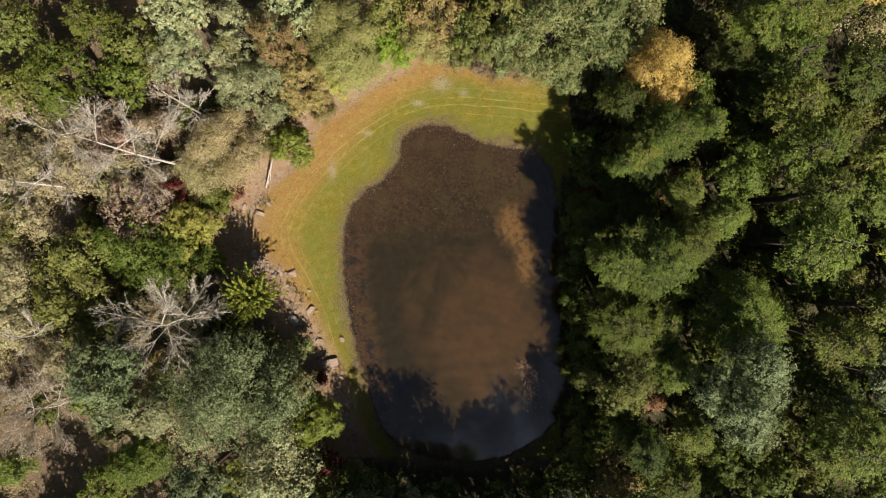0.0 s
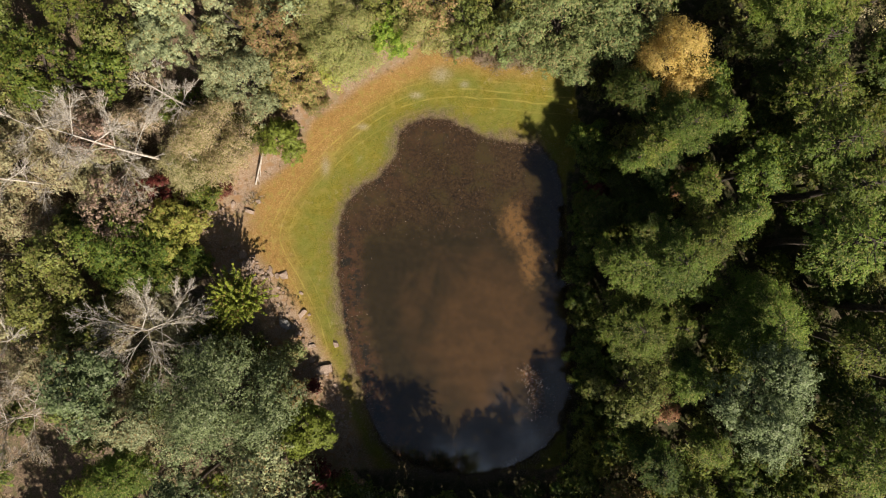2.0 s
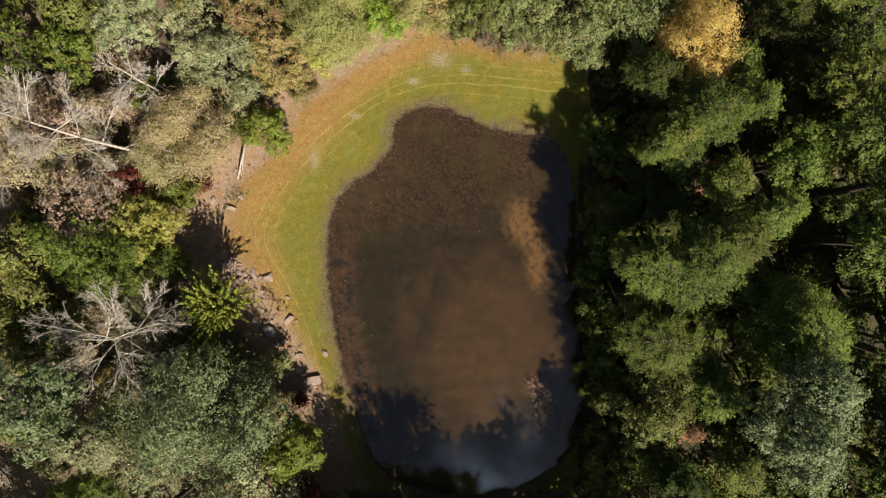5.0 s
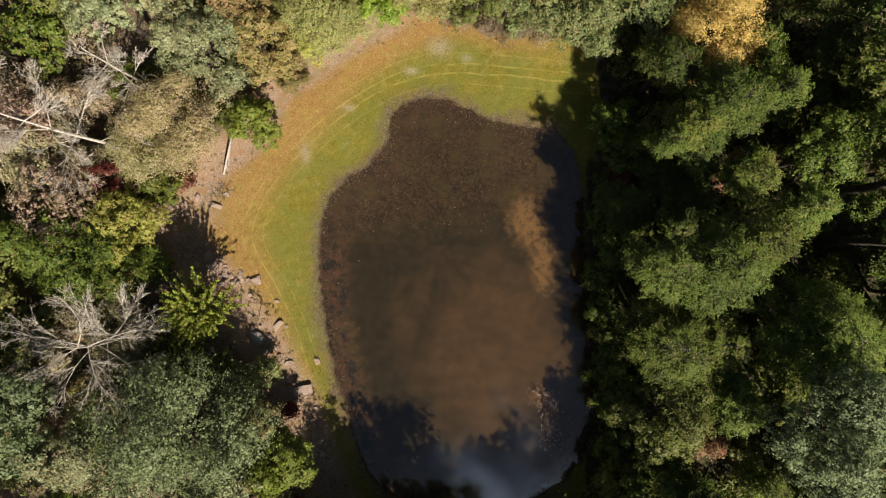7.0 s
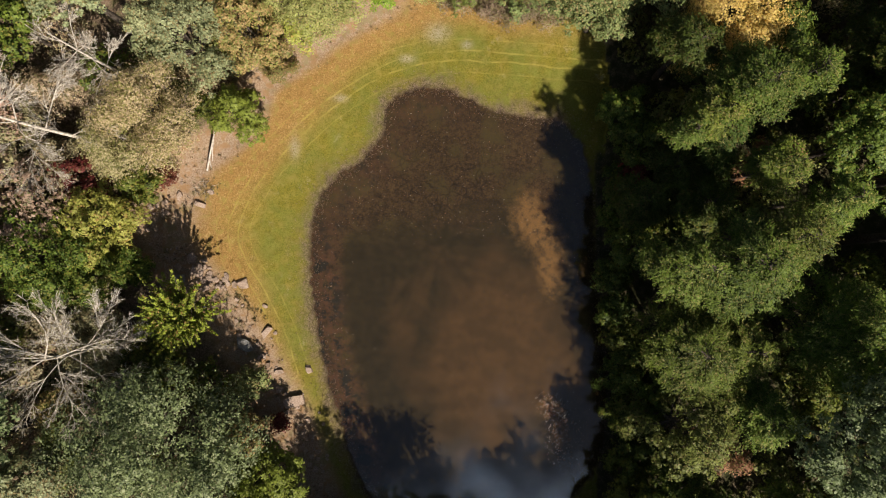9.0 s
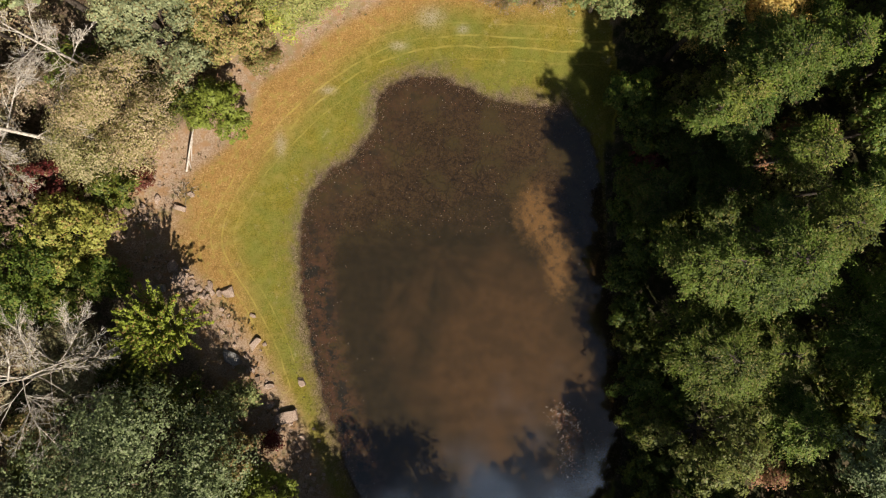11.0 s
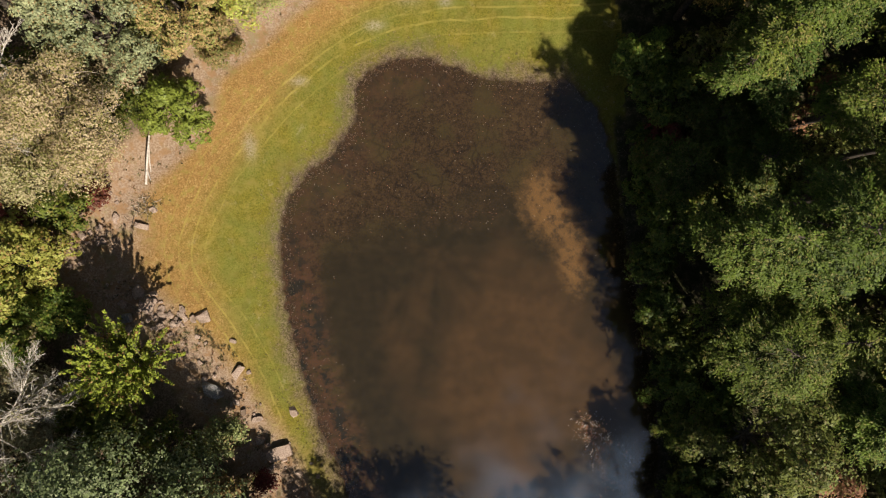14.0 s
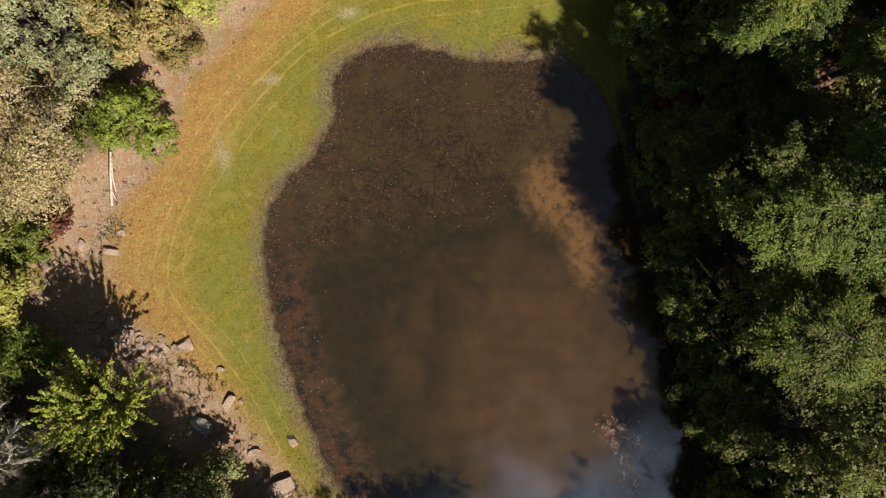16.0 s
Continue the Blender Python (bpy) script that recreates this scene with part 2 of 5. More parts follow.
    shore = n.mix(n.ramp(mid, 0.48, 0.7, 0.0, 0.8), shore, (0.15, 0.13, 0.04))
    dry_land = n.mix(rough_mask("clay", 1.0), lawn, clay)
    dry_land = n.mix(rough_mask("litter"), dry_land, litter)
    dry_land = n.mix(rough_mask("shore", 0.9), dry_land, shore)
    dry_land = n.mix(n.calc("MULTIPLY", rough_mask("wet", 0.9), 0.8), dry_land, (0.055, 0.034, 0.022))
    silt = n.mix(n.ramp(mid, 0.3, 0.7), (0.028, 0.0205, 0.0085), (0.039, 0.0285, 0.012))
    leafy = n.mix(n.ramp(n.calc("ADD", n.calc("MULTIPLY", fine, 0.5), n.calc("MULTIPLY", n.noise(3.2, 5.0, 0.7), 0.5)), 0.38, 0.64), (0.03, 0.019, 0.009), (0.09, 0.056, 0.025))
    leafy = n.mix(n.ramp(n.calc("ADD", n.calc("MULTIPLY", large, 0.8), n.calc("MULTIPLY", mid, 0.2)), 0.47, 0.62, 0.0, 0.85), leafy, (0.066, 0.05, 0.018))
    cracks = n.add("ShaderNodeTexVoronoi", Scale=1.7, Vector=n.mix(0.42, n.place(), n.add("ShaderNodeTexNoise", Scale=1.1, Vector=n.place()).outputs["Color"]))
    cracks.feature = "DISTANCE_TO_EDGE"
    leafy = n.mix(n.calc("MULTIPLY", n.ramp(cracks.outputs["Distance"], 0.075, 0.015), n.calc("MULTIPLY", n.attribute("cracked"), n.ramp(n.noise(0.5, 3.0), 0.36, 0.56))), leafy, (0.014, 0.009, 0.006))
    leafy = n.mix(n.calc("MULTIPLY", n.attribute("rim"), n.ramp(n.noise(4.5, 5.0, 0.7), 0.5, 0.62, 0.0, 0.75)), leafy, (0.022, 0.015, 0.01))
    leafy = n.mix(n.calc("MULTIPLY", n.attribute("rim"), n.ramp(n.noise(2.4, 4.0), 0.38, 0.6, 0.05, 0.85)), leafy, (0.1, 0.05, 0.028))
    leafy = n.mix(n.calc("MULTIPLY", n.attribute("rim"), n.ramp(n.noise(0.9, 5.0, 0.65), 0.5, 0.6, 0.0, 0.9)), leafy, (0.02, 0.021, 0.015))
    leafy = n.mix(n.ramp(n.noise(7.0, 5.0, 0.75), 0.56, 0.72, 0.0, 0.7), leafy, (0.018, 0.011, 0.006))
    silt = n.mix(n.ramp(n.noise(1.3, 6.0, 0.72), 0.5, 0.68, 0.0, 0.5), silt, (0.05, 0.034, 0.014))
    bed = n.mix(rough_mask("leafy", 0.7), silt, leafy)
    ochre = n.mix(n.ramp(n.noise(0.8, 3.0), 0.35, 0.65), (0.068, 0.041, 0.0175), (0.092, 0.053, 0.0225))
    bed = n.mix(n.ramp(n.calc("ADD", n.attribute("ochre"), n.calc("MULTIPLY", n.calc("SUBTRACT", large, 0.5), 1.2)), 0.2, 0.9), bed, ochre)
    shoal = n.mix(n.ramp(n.noise(1.6, 6.0, 0.7), 0.44, 0.66), (0.21, 0.118, 0.046), (0.08, 0.053, 0.028))
    bed = n.mix(rough_mask("shoal", 0.8), bed, shoal)
    colour = n.mix(rough_mask("under", 0.3), dry_land, bed)
    height = n.calc("ADD", n.calc("MULTIPLY", fine, 0.7), n.calc("MULTIPLY", speck, 0.3))
    return n.done(n.surface(colour, 0.9, n.bump(height, 0.6, 0.1), 0.15))


def water_material():
    """Still brown water: clear to the light, with a mirror that grows by Fresnel."""
    n = Nodes("still_pond_water")
    clear = n.add("ShaderNodeBsdfTransparent", Color=(0.93, 0.9, 0.84, 1)).outputs[0]
    mirror = n.add("ShaderNodeBsdfGlossy", Roughness=0.04).outputs[0]
    gloss = n.calc("MINIMUM", n.add("ShaderNodeFresnel", IOR=2.0).outputs[0], 0.12)
    return n.done(join_shaders(n, gloss, clear, mirror))


# ---- plan of the pond and the clearing, metres ----
POND = [(-2.84, 12.32), (-0.81, 12.67), (1.5, 12.09), (3.82, 10.94), (7, 10.36), (9.32, 10.13), (10.88, 8.16), (11.63, 5.27), (11.92, 2.37), (12.09, -2.26), (12.56, -6.89), (12.79, -11.51), (12.38, -15.56), (11.05, -18.17), (8.45, -20.19), (4.98, -21.52), (0.93, -21.7), (-2.55, -21.06), (-4.86, -19.9), (-6.31, -17.88), (-7.46, -14.99), (-8.33, -12.09), (-9.2, -8.62), (-9.95, -4.57), (-10.18, -0.52), (-9.78, 2.95), (-8.62, 5.27), (-6.31, 7), (-4.57, 9.03), (-4.17, 11.05)]
BANK = [(12.5, 17.42), (6.71, 18.11), (2.08, 19.04), (-1.39, 19.44), (-4.86, 18.57), (-8.33, 16.84), (-10.65, 14.99), (-13.42, 13.08), (-14.7, 10.18), (-16.72, 8.16), (-19.04, 6.71), (-21.93, 3.82), (-21.93, 0.64), (-18.75, -2.26), (-15.27, -6.89), (-12.96, -10.94), (-11.22, -14.41), (-9.95, -18.46), (-8.33, -21.64)]
TRACK = [(24.0, 13.2), (16.0, 13.9), (9.89, 14.41), (4.98, 14.87), (0.93, 15.1), (-2.55, 14.64), (-5.44, 13.42), (-8.33, 11.51), (-11.22, 9.03), (-13.65, 6.42), (-15.16, 3.99), (-16.03, 1.68), (-15.51, -0.64), (-14.06, -3.12), (-12.67, -6.02), (-11.51, -9.49)]


def spline(points, closed, steps=10):
    p = np.array(points, float)
    count = len(p)
    out = []
    for i in range(count if closed else count - 1):
        a, b, c, d = (p[(i + k) % count] if closed else p[min(max(i + k, 0), count - 1)] for k in (-1, 0, 1, 2))
        for s in np.arange(steps) / steps:
            out.append(0.5 * (2 * b + (c - a) * s + (2 * a - 5 * b + 4 * c - d) * s * s + (3 * b - a - 3 * c + d) * s ** 3))
    return np.array(out if closed else out + [p[-1]])


def distance(points, line, closed):
    """Distance of many points to a line, and whether they lie inside it."""
    a = line if closed else line[:-1]
    b = np.roll(line, -1, 0) if closed else line[1:]
    if len(points) < 40:
        step = b - a
        off = points[:, None] - a[None]
        s = np.clip((off * step).sum(-1) / ((step ** 2).sum(-1) + 1e-12), 0, 1)
        gap = ((off - s[..., None] * step) ** 2).sum(-1).min(1)
        x, y = points[:, :1], points[:, 1:]
        rise = np.where(step[:, 1] == 0, 1.0, step[:, 1])
        cross = ((a[:, 1] > y) != (b[:, 1] > y)) & (x < a[:, 0] + (y - a[:, 1]) * step[:, 0] / rise)
        return np.sqrt(gap), (cross.sum(1) % 2 == 1) & closed
    best, inside = np.full(len(points), 1e9), np.zeros(len(points), bool)
    x, y = points[:, 0], points[:, 1]
    for (ax, ay), (bx, by) in zip(a, b):
        dx, dy = bx - ax, by - ay
        s = np.clip(((x - ax) * dx + (y - ay) * dy) / (dx * dx + dy * dy + 1e-12), 0, 1)
        best = np.minimum(best, (x - ax - s * dx) ** 2 + (y - ay - s * dy) ** 2)
        if closed and ay != by:
            inside ^= ((ay > y) != (by > y)) & (x < ax + (y - ay) * dx / (by - ay))
    return np.sqrt(best), inside


def smooth(value, low, high):
    s = np.clip((value - low) / (high - low), 0, 1)
    return s * s * (3 - 2 * s)


POND_LINE, BANK_LINE, TRACK_LINE = spline(POND, True), spline(BANK, False), spline(TRACK, False)
CLEARING = np.vstack([BANK_LINE, np.array([(-4.86, -24.24), (0.93, -24.24), (6.71, -23.09), (11.34, -20.77), (13.42, -17.3), (13.77, -14.41), (13.31, -11.51), (14, -8.62), (13.19, -5.15), (13.65, -1.68), (12.96, 1.79), (13.42, 5.27), (12.73, 8.16), (13.31, 11.34), (12.61, 15.1)])])


def lumps(x, y, scale, seed):
    """Soft random relief from a few crossing waves."""
    r = np.random.RandomState(seed)
    total = np.zeros_like(x)
    for _ in range(9):
        a, f, ph = r.uniform(0, math.tau), r.uniform(0.5, 1.6) / scale, r.uniform(0, math.tau)
        total += np.sin((x * math.cos(a) + y * math.sin(a)) * f * math.tau + ph)
    return total / 9


def ragged(x, y):
    """Small wanderings of the waterline."""
    return 0.3 * lumps(x, y, 1.7, 31) + 0.22 * lumps(x, y, 0.7, 32)


def land_height(x, y, to_pond, in_pond, to_bank, in_clearing):
    d = np.where(in_pond, -to_pond, to_pond) + ragged(x, y)
    z = np.where(d < 0, -0.5 * smooth(-d, 0, 4.0) - 0.05 * smooth(-d, 0, 0.3), 0.05 + 0.75 * smooth(d, 0, 9))
    z += 0.5 * smooth(np.where(in_clearing, -to_bank, to_bank), -1.0, 2.5) * smooth(d, 0.5, 3)
    z += np.where(d > 0, 0.22 * lumps(x, y, 7.0, 3) * smooth(d, 0.5, 6) + 0.05 * lumps(x, y, 1.3, 4) * smooth(d, 0.2, 2), 0.06 * lumps(x, y, 1.5, 5) * smooth(-d, 0.3, 2))
    return z


def ground_at(x, y):
    p = np.array([[x, y]], float)
    to_pond, in_pond = distance(p, POND_LINE, True)
    to_bank, _ = distance(p, BANK_LINE, False)
    _, in_clearing = distance(p, CLEARING, True)
    return float(land_height(p[:, 0], p[:, 1], to_pond, in_pond, to_bank, in_clearing)[0])


def mesh_from(name, verts, faces, material, smooth_shaded=False):
    """A mesh from numpy arrays; faces all with the same number of corners."""
    me = bpy.data.meshes.new(name)
    me.vertices.add(len(verts))
    me.vertices.foreach_set("co", np.ascontiguousarray(verts, np.float32).ravel())
    count, sides = faces.shape
    me.loops.add(count * sides)
    me.loops.foreach_set("vertex_index", np.ascontiguousarray(faces, np.int32).ravel())
    me.polygons.add(count)
    me.polygons.foreach_set("loop_start", np.arange(count, dtype=np.int32) * sides)
    me.update(calc_edges=True)
    me.polygons.foreach_set("use_smooth", np.full(count, smooth_shaded))
    me.materials.append(material)
    return me


def part(name, me, parent, label=""):
    ob = new(name, me)
    ob.parent = parent
    return tagged(ob, label)


# ---- ground ----
def stretched(low, high, step):
    core = np.arange(low, high + step / 2, step)
    out, gap = [], step
    total = 0.0
    while total < 3000:
        gap *= 1.22
        total += gap
        out.append(total)
    out = np.array(out)
    return np.concatenate([low - out[::-1], core, core[-1] + out])


def build_ground():
    xs, ys = stretched(-25.5, 14.0, 0.17), stretched(-22.5, 20.0, 0.17)
    gx, gy = np.meshgrid(xs, ys)
    x, y = gx.ravel(), gy.ravel()
    p = np.stack([x, y], 1)
    to_pond, in_pond = distance(p, POND_LINE, True)
    to_bank, _ = distance(p, BANK_LINE, False)
    _, in_clearing = distance(p, CLEARING, True)
    to_track, _ = distance(p, TRACK_LINE, False)
    z = land_height(x, y, to_pond, in_pond, to_bank, in_clearing)
    d = np.where(in_pond, -to_pond, to_pond) + ragged(x, y)
    rows, cols = len(ys), len(xs)
    k = np.arange(rows * cols).reshape(rows, cols)
    faces = np.stack([k[:-1, :-1], k[:-1, 1:], k[1:, 1:], k[1:, :-1]], -1).reshape(-1, 4)
    me = mesh_from("ground", np.stack([x, y, z], 1), faces, ground_material(), True)

    def spot(cx, cy, rx, ry=None):
        return np.exp(-((x - cx) / rx) ** 2 - ((y - cy) / (ry or rx)) ** 2)

    across = to_pond / (to_pond + to_bank + 0.01)
    masks = {
        "under": smooth(d, 0.12, -0.25),
        "shore": (0.7 + 0.35 * lumps(x, y, 1.2, 9)) * smooth(d, 1.9 + 1.3 * lumps(x, y, 4, 8), -0.1) * (1 - 0.75 * smooth(x, 9, 11.5)),
        "wet": smooth(d, 0.4, -0.2),
        "lush": smooth(d, 5.0, 2.0) * smooth(d, 0.3, 1.2),
        "dry": smooth(across, 0.3 + 0.28 * smooth(x, -5, 3), 0.72 + 0.25 * smooth(x, -5, 3)) * (1 - 0.6 * smooth(x, 4, 11)) * (0.75 + 0.25 * smooth(y, -8, 0)),
        "clay": np.where(in_clearing, 1.25 * smooth(to_bank, 2.0 + 0.9 * smooth(y, 7, 3), 0.2) * smooth(x, 0.0, -6.0), 0.9 * smooth(to_bank, 4, 1)) + 1.0 * spot(-20.4, 4.0, 2.3, 3.3) * in_clearing + spot(-31, 24.5, 1.8) + 0.7 * spot(-37, -21, 4),
        # inside the clearing, litter paints the shade of the east and south edges
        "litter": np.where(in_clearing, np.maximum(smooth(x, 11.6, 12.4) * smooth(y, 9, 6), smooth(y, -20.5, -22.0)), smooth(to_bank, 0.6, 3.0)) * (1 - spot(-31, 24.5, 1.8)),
        "leafy": np.clip(smooth(y + 3.0 * lumps(x, y, 9.0, 51) + 2.2 * lumps(x, y, 3.0, 52) - 0.12 * x, -1.0, 6.0) + smooth(d, -3.4, -1.4) * smooth(x, 2, -2) + smooth(d, -2.2, -0.8), 0, 1),
        "ochre": np.clip(1.15 * spot(4.5, -8.5, 6.5, 8.5) + 0.22 * spot(-4, -4, 3, 6), 0, 1),
        "shoal": np.clip(1.1 * spot(7.2, 2.6, 1.6, 2.2) + 0.9 * spot(8.6, -1.5, 1.1, 2.5) + 0.75 * spot(8.3, -12.4, 0.8, 0.9) + 0.8 * spot(9.3, -14.3, 0.7, 1.4), 0, 1),
        "rim": smooth(d, -3.3, -1.2) * smooth(x, 4, 0) * (0.45 + 0.55 * smooth(y, 3, -2)),
        # where tree shade is painted into the litter, east and south
        "tree_shade": np.maximum(smooth(x, 9.0, 13.0), smooth(y, -20.0, -23.0) * smooth(x, -12, -8)),
        "cracked": 0.65 * spot(0.0, 4.6, 6.0, 3.6),
        "track_gap": np.minimum(to_track, 3.0),
        "bald": 0.7 * np.clip(spot(-7.7, 11.8, 0.5, 0.25) + spot(-11.3, 8.0, 0.35, 0.8) + spot(-2.6, 14.9, 0.6, 0.3) + spot(2.1, 15.9, 0.4, 0.3) + spot(-0.2, 16.8, 0.9, 0.7), 0, 1),
    }
    for name, values in masks.items():
        me.attributes.new(name, "FLOAT", "POINT").data.foreach_set("value", values.astype(np.float32))
    return tagged(new("ground", me), "pond clearing of green and dry orange grass, clay and leaf litter", "ground", kind="structure")


build_ground()


def build_water():
    edge = POND_LINE
    ring = edge + 0.8 * (edge - edge.mean(0)) / np.linalg.norm(edge - edge.mean(0), axis=1)[:, None]
    bm = bmesh.new()
    bm.faces.new([bm.verts.new((px, py, 0.0)) for px, py in ring])
    bmesh.ops.triangulate(bm, faces=bm.faces[:])
    bmesh.ops.recalc_face_normals(bm, faces=bm.faces[:])
    if bm.faces[:][0].normal.z < 0:
        bmesh.ops.reverse_faces(bm, faces=bm.faces[:])
    me = bpy.data.meshes.new("water")
    bm.to_mesh(me)
    bm.free()
    me.materials.append(water_material())
    tagged(new("water", me), "still murky brown pond water mirroring sky and cloud", "water", kind="structure")


build_water()


# ---- trees ----
def unit(v):
    return v / (np.linalg.norm(v, axis=-1, keepdims=True) + 1e-9)


def leaf_faces(where, normal, size, r, slim=0.6, three=False, along=None):
    """Folded diamond leaves, or small pointed ones with three corners, at many places."""
    count = len(where)
    side = unit(np.cross(normal, r.normal(size=(count, 3))))
    if along is not None:
        side = unit(np.cross(np.cross(normal, along + r.normal(size=(count, 3)) * 0.3), normal))
    other = np.cross(normal, side)
    s = (size * r.uniform(0.65, 1.3, count))[:, None]
    fold = normal * s * 0.16
    if three:
        corners = np.stack([where + side * s * 0.62, where - side * s * 0.38 + other * s * slim * 0.6, where - side * s * 0.38 - other * s * slim * 0.6], 1)
        return corners.reshape(-1, 3), np.arange(count * 3).reshape(-1, 3)
    corners = np.stack([where + side * s * 0.5, where + other * s * 0.5 * slim + fold, where - side * s * 0.5, where - other * s * 0.5 * slim + fold], 1)
    return corners.reshape(-1, 3), np.arange(count * 4).reshape(-1, 4)


def tubes(paths, sides=5):
    """Tapered round branches: each path is an array of x, y, z, radius."""
    verts, faces, start = [], [], 0
    ring = np.arange(sides) * math.tau / sides
    for path in paths:
        c, rad = path[:, :3], path[:, 3]
        along = unit(np.gradient(c, axis=0))
        ref = np.where(np.abs(along[:, 2:3]) > 0.9, np.array([[1.0, 0, 0]]), np.array([[0, 0, 1.0]]))
        u = unit(np.cross(along, ref))
        w = np.cross(along, u)
        circle = c[:, None] + rad[:, None, None] * (np.cos(ring)[None, :, None] * u[:, None] + np.sin(ring)[None, :, None] * w[:, None])
        verts.append(circle.reshape(-1, 3))
        i = start + np.arange(len(c) - 1)[:, None] * sides + np.arange(sides)[None]
        j = start + np.arange(len(c) - 1)[:, None] * sides + (np.arange(sides)[None] + 1) % sides
        faces.append(np.stack([i, j, j + sides, i + sides], -1).reshape(-1, 4))
        start += len(c) * sides
    return np.vstack(verts), np.vstack(faces)


def bent(a, b, r0, r1, r, sag=0.08, steps=5):
    s = np.linspace(0, 1, steps)[:, None]
    a, b = np.array(a, float), np.array(b, float)
    path = a + (b - a) * s + np.sin(s * math.pi) * r.normal(size=3) * np.linalg.norm(b - a) * sag
    return np.hstack([path, r0 + (r1 - r0) * s])


def fibonacci(k, r, low=-0.25):
    """Even directions over the upper part of a ball."""
    i = np.arange(k) + 0.5
    up = 1 - (1 - low) * i / k
    a = i * 2.39996 + r.uniform(0, 6)
    flat = np.sqrt(np.clip(1 - up * up, 0, 1))
    return np.stack([flat * np.cos(a), flat * np.sin(a), up], 1)


def plume_crown(radius, height, depth, r, count, fine):
    """A feathery crown: tiers of spreading boughs, each a plume of side sprays set with slim needle tufts."""
    limbs = int(5 + radius)
    boughs = int(20 + 9 * radius)
    s = ((np.arange(boughs) + 0.5) / boughs) ** 0.8
    limb_turn, limb_reach = np.arange(limbs) * math.tau / limbs + r.uniform(0, 6) + r.normal(size=limbs) * 0.2, r.uniform(0.72, 1.1, limbs)
    which = r.permutation(boughs) % limbs
    a = limb_turn[which] + r.normal(size=boughs) * 0.36
    reach = radius * (0.2 + 0.82 * s ** 0.6) * limb_reach[which] * r.uniform(0.8, 1.08, boughs)
    root = np.stack([np.zeros(boughs), np.zeros(boughs), height - depth * (0.06 + 0.6 * s)], 1)
    tip = np.stack([np.cos(a) * reach, np.sin(a) * reach, root[:, 2] + reach * r.uniform(-0.2, 0.25, boughs)], 1)
    tip[0] = (r.normal() * 0.2, r.normal() * 0.2, height)
    along = unit(tip - root)
    sprays = int(count / 15)
    weight = np.maximum(reach, 0.5) ** 1.5
    pick = r.choice(boughs, sprays, p=weight / weight.sum())
    k = r.uniform(0.03, 1.0, sprays) ** 0.75
    way = along[pick]
    side = unit(np.cross(way, np.array([0, 0, 1.0]))) * np.where(r.rand(sprays) < 0.5, -1, 1)[:, None]
    length = (0.28 + 0.36 * reach[pick] * (1.1 - k)) * r.uniform(0.5, 1.3, sprays)
    turned = unit(way * 0.75 + side * r.uniform(0.1, 1.2, (sprays, 1)) + np.array([0, 0, 0.25]) + r.normal(size=(sprays, 3)) * 0.2)
    start = root[pick] + (tip - root)[pick] * k[:, None] + side * (r.uniform(0, 0.22, sprays) * reach[pick])[:, None] + r.normal(size=(sprays, 3)) * np.array([0.08, 0.08, 0.12])
    each = 15
    q = np.repeat(np.arange(sprays), each)
    m = len(q)
    where = start[q] + turned[q] * (length[q] * r.uniform(0.05, 1.05, m))[:, None] + r.normal(size=(m, 3)) * np.array([0.085, 0.085, 0.06])
    outward = unit(where - np.array([0, 0, height - 0.75 * depth]))
    normal = unit(outward * 0.75 + np.array([0, 0, 0.45]) + r.normal(size=(m, 3)) * 0.36)
    ends = np.hstack([root + (tip - root) * 0.86, np.full((boughs, 1), 0.3 * radius)])
    return ends, root, leaf_faces(where, normal, 0.215 * fine, r, 0.45, True, turned[q])


